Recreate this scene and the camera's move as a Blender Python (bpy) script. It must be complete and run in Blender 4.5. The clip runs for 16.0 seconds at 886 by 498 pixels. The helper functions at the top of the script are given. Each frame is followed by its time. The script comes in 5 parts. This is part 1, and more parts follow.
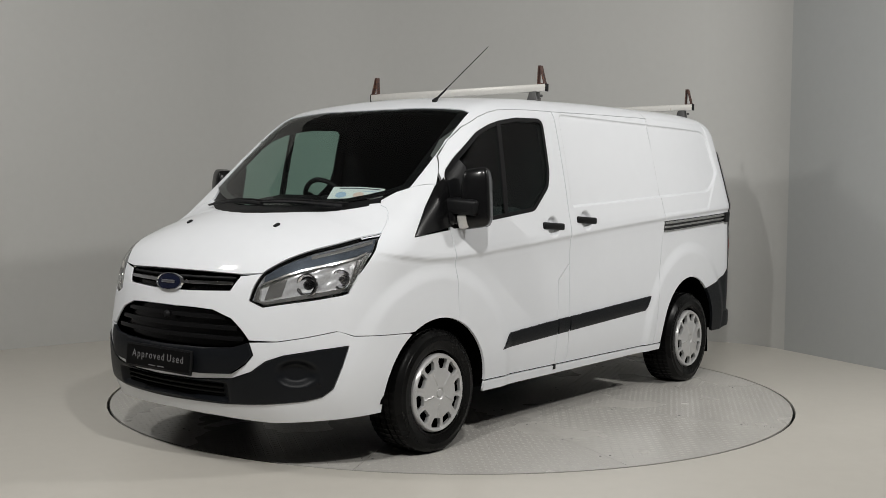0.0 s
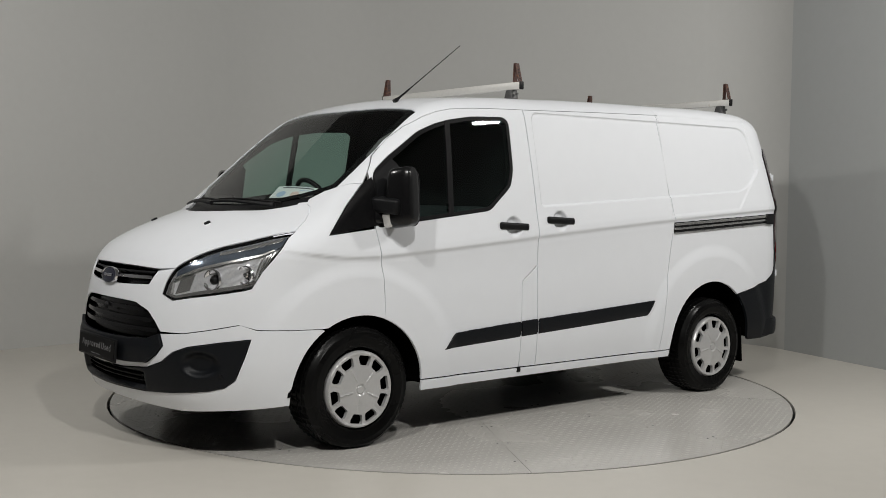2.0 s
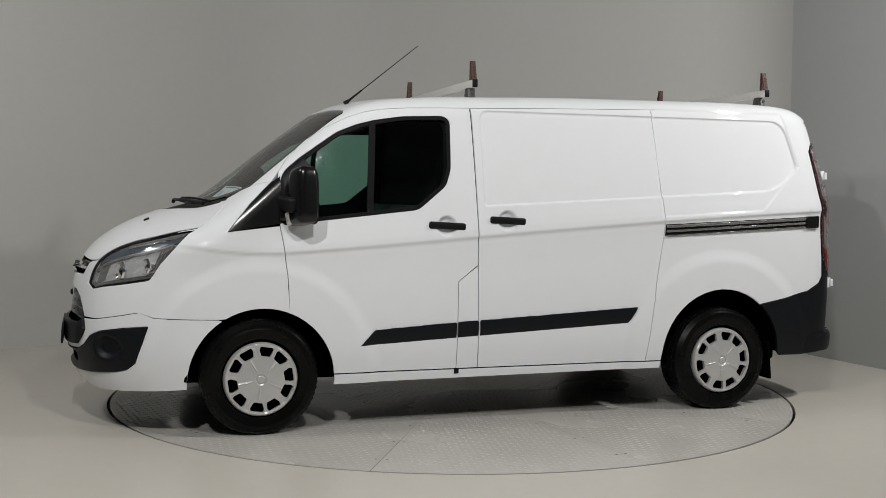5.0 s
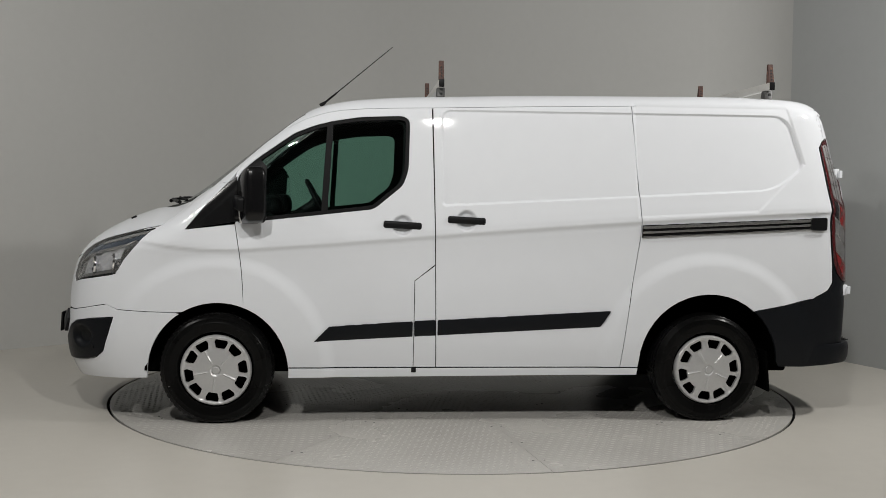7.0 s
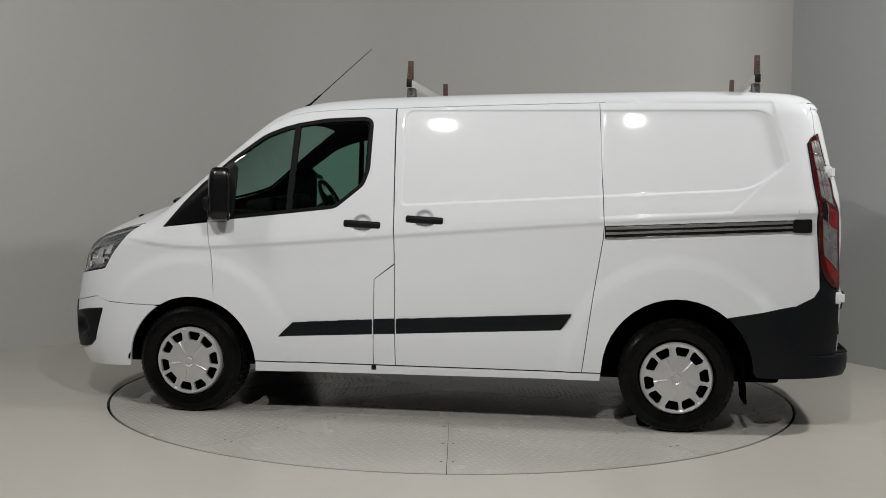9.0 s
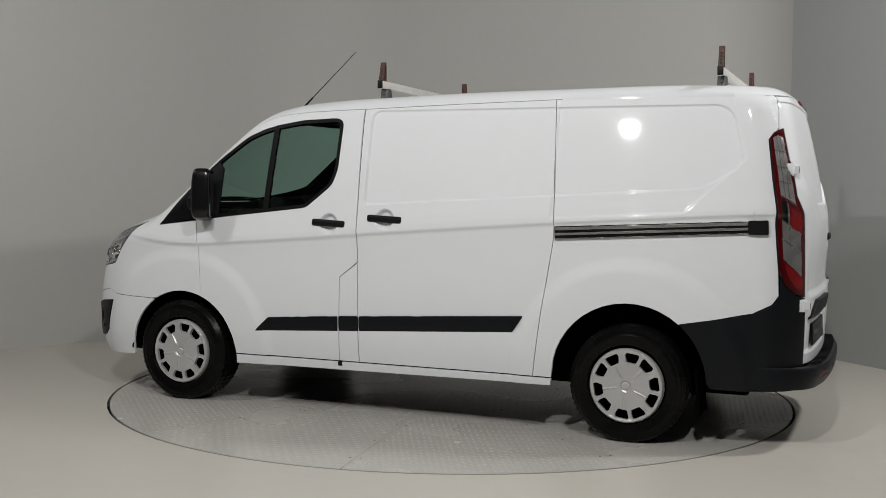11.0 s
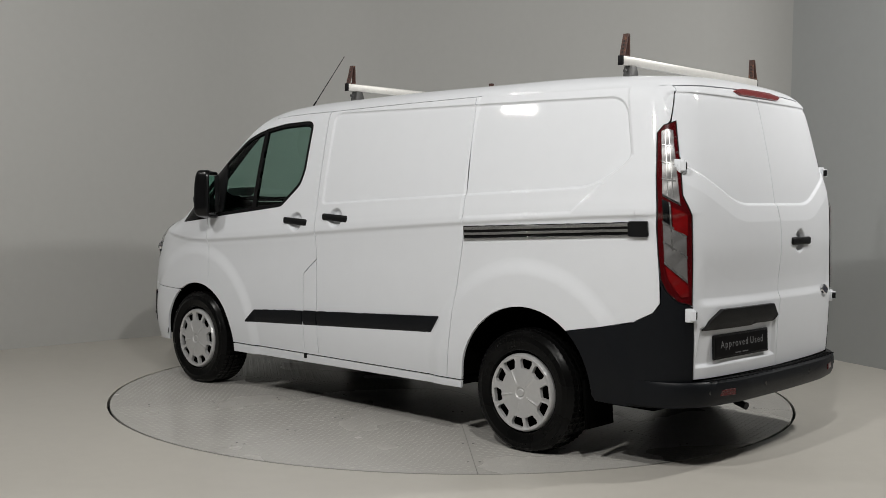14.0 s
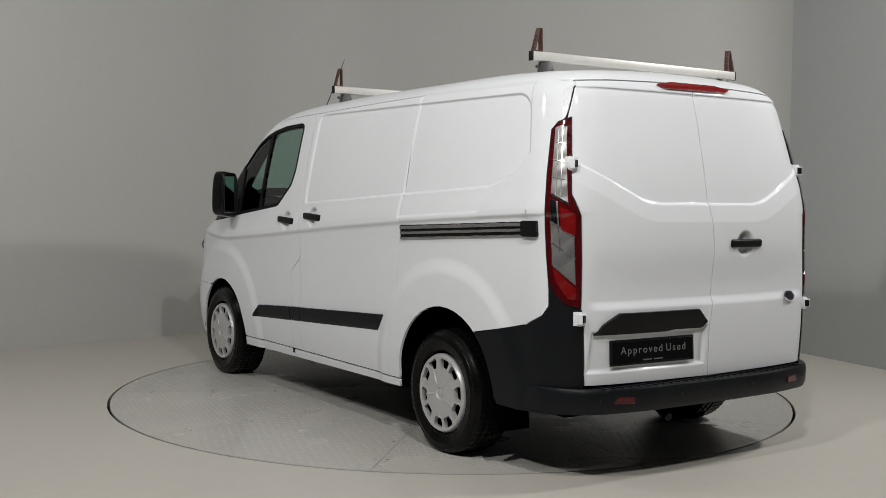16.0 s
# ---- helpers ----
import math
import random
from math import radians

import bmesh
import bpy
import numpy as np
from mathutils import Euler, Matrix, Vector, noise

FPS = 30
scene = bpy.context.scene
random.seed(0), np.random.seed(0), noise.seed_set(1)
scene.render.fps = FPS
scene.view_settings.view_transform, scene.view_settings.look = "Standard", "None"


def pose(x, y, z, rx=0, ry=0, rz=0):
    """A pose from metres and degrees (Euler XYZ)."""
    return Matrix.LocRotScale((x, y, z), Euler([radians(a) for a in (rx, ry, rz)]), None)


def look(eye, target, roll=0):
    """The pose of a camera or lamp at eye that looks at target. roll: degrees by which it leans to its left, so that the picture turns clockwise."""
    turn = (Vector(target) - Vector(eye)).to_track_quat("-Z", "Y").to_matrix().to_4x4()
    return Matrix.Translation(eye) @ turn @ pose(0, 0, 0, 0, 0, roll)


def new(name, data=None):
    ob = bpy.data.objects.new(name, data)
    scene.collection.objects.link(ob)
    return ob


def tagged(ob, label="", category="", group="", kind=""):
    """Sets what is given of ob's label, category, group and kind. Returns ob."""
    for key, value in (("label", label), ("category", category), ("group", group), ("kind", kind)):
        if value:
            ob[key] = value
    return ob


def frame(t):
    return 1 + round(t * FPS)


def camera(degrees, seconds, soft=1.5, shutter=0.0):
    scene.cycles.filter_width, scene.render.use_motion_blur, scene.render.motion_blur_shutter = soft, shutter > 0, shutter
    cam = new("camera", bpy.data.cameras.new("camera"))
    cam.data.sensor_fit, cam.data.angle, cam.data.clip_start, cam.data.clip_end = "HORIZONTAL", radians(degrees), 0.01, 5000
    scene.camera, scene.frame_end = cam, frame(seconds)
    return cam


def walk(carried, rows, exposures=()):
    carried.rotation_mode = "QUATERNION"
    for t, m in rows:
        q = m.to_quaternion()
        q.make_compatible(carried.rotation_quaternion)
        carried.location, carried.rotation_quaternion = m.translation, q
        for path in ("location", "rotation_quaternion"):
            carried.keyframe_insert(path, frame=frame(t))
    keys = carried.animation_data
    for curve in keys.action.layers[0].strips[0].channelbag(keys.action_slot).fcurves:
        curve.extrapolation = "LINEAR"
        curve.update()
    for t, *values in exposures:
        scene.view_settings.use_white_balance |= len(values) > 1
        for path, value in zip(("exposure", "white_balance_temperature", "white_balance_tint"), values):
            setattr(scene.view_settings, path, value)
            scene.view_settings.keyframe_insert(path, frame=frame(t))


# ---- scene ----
# The camera stands still on its tripod; the van turns with the turntable.
EYE = Vector((0.0, -7.4407, 1.3562))
AIM = Matrix.Rotation(radians(0.486), 3, "Z") @ Vector((0, math.cos(radians(2.941)), -math.sin(radians(2.941))))
cam = camera(44.474, 16.0, soft=0.7)
BASE = -1.60
walk(cam, [(0.0, look(EYE, EYE + AIM, 0.636)), (16.0, look(EYE, EYE + AIM, 0.636))],
     [(0.0, BASE + 0.10), (1.5, BASE + 0.01), (3.5, BASE - 0.04), (7.0, BASE - 0.10), (9.0, BASE - 0.10), (12.5, BASE - 0.05), (16.0, BASE - 0.02)])

HEADING, RATE, ASIDE = 231.87, 6.7042, 0.115


def van_pose(t):
    return pose(0, 0, 0, 0, 0, HEADING - RATE * t) @ pose(0, ASIDE, 0)


from mathutils import geometry

# ---- light ----
world = bpy.data.worlds.new("studio_dark")
world.use_nodes = True
world.node_tree.nodes["Background"].inputs[0].default_value = (0.5, 0.52, 0.55, 1)
world.node_tree.nodes["Background"].inputs[1].default_value = 0.02
scene.world = world


def area_lamp(name, eye, target, sx, sy, watts, color=(1.0, 0.982, 0.948)):
    d = bpy.data.lights.new(name, "AREA")
    d.shape, d.size, d.size_y, d.energy, d.color = "RECTANGLE", sx, sy, watts, color
    o = new(name, d)
    o.matrix_world = look(eye, target)
    return o


# small square flood lights under the ceiling: two in front of the turntable, one larger on either side
for lx, ly, lz, size, watts in ((-1.45, -5.0, 4.15, 0.16, 245), (0.6, -5.0, 4.15, 0.16, 235), (4.0, -1.5, 3.6, 0.30, 235), (-4.2, -2.0, 4.15, 0.50, 185)):
    area_lamp("ceiling_flood", (lx, ly, lz), (lx * 0.3, ly * 0.12 + 0.3, 0.7), size, size * 0.88, watts)

# ---- materials ----


def material(name, color, rough=0.5, metal=0.0, vary=0.06, scale=6.0, bump=0.0, bump_scale=200.0, coat=0.0, spec=0.5, spots=None, rough_vary=0.0, object_random=0.0, coat_rough=0.04):
    """A surface of one base colour with broad and fine variation and a fine relief."""
    m = bpy.data.materials.new(name)
    m.use_nodes = True
    nt = m.node_tree
    b = nt.nodes["Principled BSDF"]
    b.inputs["Roughness"].default_value, b.inputs["Metallic"].default_value = rough, metal
    b.inputs["Coat Weight"].default_value, b.inputs["Coat Roughness"].default_value = coat, coat_rough
    b.inputs["Specular IOR Level"].default_value = spec
    tc = nt.nodes.new("ShaderNodeTexCoord")

    def noise_node(s, detail=4.0):
        n = nt.nodes.new("ShaderNodeTexNoise")
        n.inputs["Scale"].default_value, n.inputs["Detail"].default_value = s, detail
        nt.links.new(tc.outputs["Object"], n.inputs["Vector"])
        return n

    big, fine = noise_node(scale * 0.2), noise_node(scale * 5)
    mix = nt.nodes.new("ShaderNodeMath")
    mix.operation = "ADD"
    nt.links.new(big.outputs["Fac"], mix.inputs[0])
    nt.links.new(fine.outputs["Fac"], mix.inputs[1])
    ramp = nt.nodes.new("ShaderNodeMapRange")
    ramp.inputs["From Min"].default_value, ramp.inputs["From Max"].default_value = 0.6, 1.4
    ramp.inputs["To Min"].default_value, ramp.inputs["To Max"].default_value = 1 - vary, 1 + vary
    nt.links.new(mix.outputs[0], ramp.inputs["Value"])
    hsv = nt.nodes.new("ShaderNodeHueSaturation")
    hsv.inputs["Color"].default_value = (*color, 1)
    value = ramp.outputs["Result"]
    if object_random:
        info = nt.nodes.new("ShaderNodeObjectInfo")
        r2 = nt.nodes.new("ShaderNodeMapRange")
        r2.inputs["To Min"].default_value, r2.inputs["To Max"].default_value = 1 - object_random, 1 + object_random
        nt.links.new(info.outputs["Random"], r2.inputs["Value"])
        mul = nt.nodes.new("ShaderNodeMath")
        mul.operation = "MULTIPLY"
        nt.links.new(value, mul.inputs[0])
        nt.links.new(r2.outputs["Result"], mul.inputs[1])
        value = mul.outputs[0]
    nt.links.new(value, hsv.inputs["Value"])
    out = hsv.outputs["Color"]
    if spots:
        thr, col = spots
        sp = noise_node(scale * 2.2, 8.0)
        cut = nt.nodes.new("ShaderNodeMapRange")
        cut.inputs["From Min"].default_value, cut.inputs["From Max"].default_value = thr, thr + 0.1
        nt.links.new(sp.outputs["Fac"], cut.inputs["Value"])
        mx = nt.nodes.new("ShaderNodeMix")
        mx.data_type = "RGBA"
        nt.links.new(cut.outputs["Result"], mx.inputs["Factor"])
        nt.links.new(out, mx.inputs["A"])
        mx.inputs["B"].default_value = (*col, 1)
        out = mx.outputs["Result"]
    nt.links.new(out, b.inputs["Base Color"])
    if rough_vary:
        rr = nt.nodes.new("ShaderNodeMapRange")
        rr.inputs["From Min"].default_value, rr.inputs["From Max"].default_value = 0.35, 0.65
        rr.inputs["To Min"].default_value, rr.inputs["To Max"].default_value = rough - rough_vary, rough + rough_vary
        nt.links.new(big.outputs["Fac"], rr.inputs["Value"])
        nt.links.new(rr.outputs["Result"], b.inputs["Roughness"])
    if bump:
        bn = noise_node(bump_scale, 3.0)
        bp = nt.nodes.new("ShaderNodeBump")
        bp.inputs["Strength"].default_value, bp.inputs["Distance"].default_value = bump, 0.002
        nt.links.new(bn.outputs["Fac"], bp.inputs["Height"])
        nt.links.new(bp.outputs["Normal"], b.inputs["Normal"])
    return m


def glass(name, tint, rough=0.0, clear=0.9):
    """A thin pane: partly clear and tinted, with the gloss of glass."""
    m = bpy.data.materials.new(name)
    m.use_nodes = True
    nt = m.node_tree
    nt.nodes.clear()
    out = nt.nodes.new("ShaderNodeOutputMaterial")
    mix = nt.nodes.new("ShaderNodeMixShader")
    tr = nt.nodes.new("ShaderNodeBsdfTransparent")
    gl = nt.nodes.new("ShaderNodeBsdfGlossy")
    lw = nt.nodes.new("ShaderNodeLayerWeight")
    lw.inputs["Blend"].default_value = 0.5
    pw = nt.nodes.new("ShaderNodeMath")
    pw.operation, pw.inputs[1].default_value = "POWER", 5.0
    fr = nt.nodes.new("ShaderNodeMath")
    fr.operation, fr.inputs[1].default_value, fr.inputs[2].default_value = "MULTIPLY_ADD", 0.85, 0.045
    nt.links.new(lw.outputs["Facing"], pw.inputs[0])
    nt.links.new(pw.outputs[0], fr.inputs[0])
    tr.inputs["Color"].default_value = (*[c * clear for c in tint], 1)
    gl.inputs["Roughness"].default_value = rough
    nt.links.new(fr.outputs[0], mix.inputs[0])
    nt.links.new(tr.outputs[0], mix.inputs[1])
    nt.links.new(gl.outputs[0], mix.inputs[2])
    nt.links.new(mix.outputs[0], out.inputs["Surface"])
    return m


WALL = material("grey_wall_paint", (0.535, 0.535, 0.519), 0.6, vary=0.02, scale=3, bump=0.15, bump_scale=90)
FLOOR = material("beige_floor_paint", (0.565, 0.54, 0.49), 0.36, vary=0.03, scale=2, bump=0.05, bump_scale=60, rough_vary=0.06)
# cooler copy of the wall paint, darkened to put left-right light balance into colour
WALLSHADED = material("shaded_cool_grey_wall_paint", (0.44, 0.454, 0.453), 0.6, vary=0.02, scale=3, bump=0.15, bump_scale=90)
CEILING = material("grey_ceiling_paint", (0.20, 0.20, 0.20), 0.8, vary=0.1)
DARKWALL = material("dark_unseen_wall", (0.20, 0.20, 0.202), 0.85, vary=0.15)
DISC = material("painted_tread_plate", (0.52, 0.505, 0.475), 0.26, vary=0.05, scale=4, rough_vary=0.06, object_random=0.02, spec=0.5)
BLACKGAP = material("black_gap", (0.02, 0.02, 0.02), 0.8)
PAINT = material("white_car_paint", (0.79, 0.81, 0.843), 0.7, vary=0.012, scale=2, coat=0.6, spec=0.08, coat_rough=0.05)
# grey in place of the soft shade inside the door-top shut line
GAPSHADE = material("grey_gap_shade", (0.10, 0.10, 0.10), 0.7, vary=0.1)
PLASTIC = material("black_textured_plastic", (0.0075, 0.0077, 0.0085), 0.45, vary=0.15, scale=10, bump=0.2, bump_scale=500, spec=0.18)
BUMPER = material("dark_grey_bumper_plastic", (0.0062, 0.0072, 0.0092), 0.42, vary=0.12, scale=8, bump=0.2, bump_scale=500, spec=0.2)
GLOSSBLACK = material("gloss_black_plastic", (0.006, 0.006, 0.0065), 0.2, vary=0.05, spec=0.4)
RUBBER = material("tyre_rubber", (0.0045, 0.0045, 0.0045), 0.26, vary=0.2, scale=20, bump=0.10, bump_scale=120, spec=0.12, rough_vary=0.10)
# rubber seals, and the added strips that darken the shut lines
SEAL = material("black_rubber_seal_and_gap_shade", (0.006, 0.006, 0.0065), 0.55, vary=0.1, spec=0.12)
SILVER = material("silver_wheel_cover_paint", (0.56, 0.56, 0.56), 0.30, metal=0.35, vary=0.05, scale=15, coat=0.3)
CHROME = material("chrome", (0.80, 0.80, 0.82), 0.08, metal=1.0, vary=0.02)
RAILMETAL = material("satin_rail_metal", (0.58, 0.58, 0.57), 0.22, metal=0.85, vary=0.1, scale=20)
DULLCHROME = material("lamp_reflector", (0.72, 0.73, 0.75), 0.2, metal=0.45, vary=0.25, scale=25)
ALU = material("white_anodised_bar", (0.66, 0.65, 0.62), 0.42, metal=0.25, vary=0.06, scale=10, spots=(0.68, (0.42, 0.30, 0.22)))
RUST = material("rusty_red_brown_steel", (0.075, 0.035, 0.028), 0.65, vary=0.4, scale=30, spots=(0.55, (0.16, 0.07, 0.035)))
STEEL = material("dark_galvanised_steel", (0.09, 0.09, 0.09), 0.5, metal=0.5, vary=0.2, scale=30)
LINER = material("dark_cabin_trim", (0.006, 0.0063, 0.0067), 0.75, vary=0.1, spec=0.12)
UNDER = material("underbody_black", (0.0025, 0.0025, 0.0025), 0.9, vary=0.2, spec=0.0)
RED = material("red_lamp_lens", (0.078, 0.0025, 0.004), 0.10, vary=0.3, scale=30, coat=0.3)
BRIGHTRED = material("bright_red_reflector", (0.20, 0.005, 0.006), 0.12, vary=0.2, scale=12, coat=0.6)
CLEARLENS = material("ribbed_clear_lens", (0.24, 0.237, 0.235), 0.36, metal=0.35, vary=0.5, scale=40, coat=0.6, object_random=0.15)
PLATEBLACK = material("black_plate_face", (0.004, 0.004, 0.0045), 0.3, vary=0.05, spec=0.1)
LETTER = material("grey_lettering", (0.18, 0.18, 0.185), 0.5, vary=0.02)
BLUE = material("blue_badge_enamel", (0.004, 0.007, 0.026), 0.15, vary=0.05, coat=0.6)
SMOKE = material("smoked_blue_grey_trim", (0.15, 0.178, 0.22), 0.12, metal=0.6, vary=0.6, scale=20)
PAPER = material("white_card", (0.70, 0.76, 0.74), 0.6, vary=0.03)
PAPERBLUE = material("blue_print", (0.36, 0.50, 0.66), 0.6)
PAPERORANGE = material("orange_print", (0.70, 0.55, 0.48), 0.6)
PAPERBLACK = material("black_print", (0.04, 0.04, 0.06), 0.6)
REPEATER = material("clear_repeater_lens", (0.55, 0.54, 0.52), 0.12, metal=0.3, vary=0.25, scale=40, coat=0.5)
MIRROR = material("mirror_glass", (0.75, 0.77, 0.78), 0.02, metal=1.0, vary=0.0)
SEAT = material("dark_seat_cloth", (0.022, 0.023, 0.026), 0.85, vary=0.2, scale=30)
SIDEGLASS = glass("green_tinted_side_glass", (0.47, 0.69, 0.61), clear=0.97)
WINDSCREEN = glass("windscreen_glass", (0.72, 0.79, 0.765), clear=0.97)
LENS = glass("clear_lamp_lens", (1, 1, 1), clear=0.96)

# ---- the van's form ----
def curve(*pts):
    """A smooth curve through (position, value) knots."""
    px, pv = np.array(sorted(pts), float).T
    d = np.gradient(pv, px)
    def f(x):
        x = np.clip(x, px[0], px[-1])
        i = np.clip(np.searchsorted(px, x) - 1, 0, len(px) - 2)
        h = px[i + 1] - px[i]
        s = (x - px[i]) / h
        return ((2 * s - 3) * s * s + 1) * pv[i] + ((s - 2) * s + 1) * s * h * d[i] + (3 - 2 * s) * s * s * pv[i + 1] + (s - 1) * s * s * h * d[i + 1]
    return f


def step(a, b, v):
    """Smooth step from 0 at a to 1 at b."""
    s = np.clip((v - a) / (b - a), 0, 1)
    return s * s * (3 - 2 * s)


def smax(a, b, k):
    h = np.clip(0.5 + 0.5 * (a - b) / k, 0, 1)
    return b + (a - b) * h + k * h * (1 - h)


half_width = curve((0.15, 0.90), (0.30, 0.925), (0.45, 0.945), (0.62, 0.950), (0.80, 0.950), (0.98, 0.949), (1.07, 0.9535), (1.106, 0.9574), (1.123, 0.9651), (1.146, 0.9647), (1.19, 0.958), (1.26, 0.944), (1.40, 0.920), (1.60, 0.881), (1.85, 0.825), (2.05, 0.77))
top_line = curve((2.60, 0.78), (2.45, 0.925), (2.35, 1.03), (2.26, 1.10), (2.14, 1.168), (2.0, 1.224), (1.88, 1.265), (1.77, 1.298), (1.70, 1.335), (1.60, 1.405), (1.337, 1.607), (1.15, 1.75), (0.97, 1.872), (0.88, 1.908), (0.76, 1.932), (0.5, 1.955), (0.0, 1.975), (-1.0, 1.992), (-2.0, 1.988), (-2.3, 1.965), (-2.6, 1.91))
top_fall = curve((2.5, 0.22), (1.8, 0.19), (1.5, 0.16), (1.0, 0.10), (0.7, 0.07), (0.0, 0.06), (-2.5, 0.06))
nose_line = curve((0.10, 2.33), (0.22, 2.42), (0.33, 2.475), (0.45, 2.495), (0.60, 2.495), (0.72, 2.48), (0.85, 2.455), (1.0, 2.41), (1.3, 2.2))
tail_line = curve((0.2, -2.40), (0.5, -2.425), (0.75, -2.435), (1.0, -2.43), (1.2, -2.42), (1.4, -2.395), (1.65, -2.345), (1.9, -2.28), (2.1, -2.2))


def convex(u, v, *lines):
    """Signed distance-like value of a convex region from half planes (nu, nv, d): inside where nu*u + nv*v < d."""
    return np.max([a * u + b * v - d for a, b, d in lines], axis=0)


def side_shape(x, z):
    lift = (-0.086 * np.maximum(x, 0) - 0.078 * np.minimum(x, 0)) * np.exp(-((z - 1.12) / 0.35) ** 2) * step(2.3, 1.3, x)
    s = half_width(z - lift)
    s = s - 0.055 * np.clip((x - 1.2) / 1.0, 0, 2) ** 2 - 0.045 * np.clip((-1.1 - x) / 1.2, 0, 2) ** 2
    for cx, cz in ((1.465, 0.30), (-1.465, 0.33)):
        r = np.hypot(x - cx, z - cz)
        s = s + 0.016 * step(0.70, 0.60, r)
    field = smax(smax(smax(x - 0.15, z - 1.850, 0.06), -0.97 * x + 0.245 * z - 2.372, 0.10), 1.292 - 0.056 * x - z, 0.03)
    field = smax(field, -0.557 * x - 0.83 * z + 0.125, 0.05)
    band = convex(x, z, (1, 0, -1.02), (-0.97, 0.245, 2.385), (0, 1, 1.90), (-0.057, -1, -1.166), (-0.68, -0.73, 0.27))
    s = s - 0.012 * step(0.006, -0.007, field) - 0.007 * step(0.008, -0.010, band)
    for hx, hz in ((0.385, 1.165), (0.008, 1.197)):
        s = s - 0.024 * step(0.066, 0.036, np.hypot(x - hx, z - hz))
    return s


def tail_shape(y, z):
    b = tail_line(z) + 0.045 * y * y + 0.10 * np.abs(y) ** 6
    a = np.sqrt(y * y + 1e-6)
    up = smax(smax(smax(z - 1.868, a + 0.12 * z - 0.985, 0.05), 0.436 * a - 0.90 * z + 1.009, 0.06), 1.315 - z, 0.04)
    low = smax(0.436 * a - 0.90 * z + 1.009, 1.315 - z, 0.04)
    shelf = np.clip(low / 0.085, 0, 1) * np.clip(1 - (low - 0.085) / 0.30, 0, 1) * step(0.86, 0.80, a)
    plate = convex(y, z, (1, 0.1, 0.81), (-1, 0, -0.035), (0, 1, 0.715), (0, -1, -0.535))
    bowl = np.hypot(y + 0.255, z - 1.12)
    return b - 0.009 * shelf + 0.015 * step(1.12, 0.875, z) * step(0.815, 0.865, z) * step(0.79, 0.70, a) + 0.013 * step(0.003, -0.010, up) + 0.016 * step(0.012, -0.012, plate) + 0.024 * step(0.068, 0.036, bowl)


def body(x, y, z):
    """Below zero inside the van, above zero outside."""
    a = np.abs(y)
    side = a - side_shape(x, z)
    top = z - top_line(x) + top_fall(x) * a * a
    nose = x - nose_line(z) + 0.28 * a * a + 0.16 * a ** 4
    tail = tail_shape(y, z) - x
    g = smax(side, nose, 0.26)
    g = smax(g, tail, 0.20)
    return smax(g, top, 0.13 - 0.06 * step(1.6, 2.1, x))


def normals(p):
    e = 0.002
    g = np.stack([body(*(p + d).T) - body(*(p - d).T) for d in np.eye(3) * e], -1)
    return g / np.linalg.norm(g, axis=1)[:, None]


SPREAD = {"hull": 0.9, "nose": 1.1, "tail": 0.9}


def rays(mode, uv):
    """From flat coordinates to a start inside the van and a direction outwards."""
    u, v, o = uv[:, 0], uv[:, 1], np.zeros(len(uv))
    if mode == "side":
        return np.stack([u, o, v], -1), np.stack([o, o + 1, o], -1)
    if mode == "rear":
        return np.stack([o - 1.5, u, v], -1), np.stack([o - 1, o, o], -1)
    if mode == "front":
        return np.stack([o + 1.2, u, v], -1), np.stack([o + 1, o, o], -1)
    if mode == "top":
        return np.stack([u, v, o + 0.6], -1), np.stack([o, o, o + 1], -1)
    if mode == "hull":
        a = v / SPREAD[mode]
        return np.stack([u, o, o + 0.6], -1), np.stack([o, np.cos(a), np.sin(a)], -1)
    a = u / SPREAD[mode]
    c, s = (1.2, 1) if mode == "nose" else (-1.5, -1)
    return np.stack([o + c, o, v], -1), np.stack([s * np.cos(a), np.sin(a), o], -1)


def flat(mode, p):
    """From places on the skin to the flat coordinates of a mode."""
    x, y, z = p.T
    if mode == "side":
        return np.stack([x, z], -1)
    if mode in ("rear", "front"):
        return np.stack([y, z], -1)
    if mode == "top":
        return np.stack([x, y], -1)
    if mode == "hull":
        a = np.arctan2(z - 0.6, y)
        return np.stack([x, np.where(a < -math.pi / 2, a + 2 * math.pi, a) * SPREAD[mode]], -1)
    c, s = (1.2, 1) if mode == "nose" else (-1.5, -1)
    return np.stack([np.arctan2(y, s * (x - c)) * SPREAD[mode], z], -1)


def skin(mode, uv):
    """The places on the van's skin that flat coordinates name."""
    a, d = rays(mode, np.asarray(uv, float).reshape(-1, 2))
    lo, hi = np.zeros(len(a)), np.full(len(a), 2.2)
    for _ in range(34):
        m = (lo + hi) / 2
        inside = body(*(a + d * m[:, None]).T) < 0
        lo, hi = np.where(inside, m, lo), np.where(inside, hi, m)
    return a + d * lo[:, None]


def dense(points, gap=0.02, closed=True):
    """A polyline with its long stretches divided."""
    points = np.asarray(points, float)
    out, n = [], len(points)
    for i in range(n if closed else n - 1):
        a, b = points[i], points[(i + 1) % n]
        k = max(1, int(np.ceil(np.linalg.norm(b - a) / gap)))
        out += [a + (b - a) * j / k for j in range(k)]
    return np.array(out)


def on(mode, *uv):
    """Places on the skin along an open line of flat points."""
    uv = np.array(uv, float)
    return skin(mode, np.concatenate([dense(uv, 0.03, False), uv[-1:]]) if len(uv) > 1 else uv)


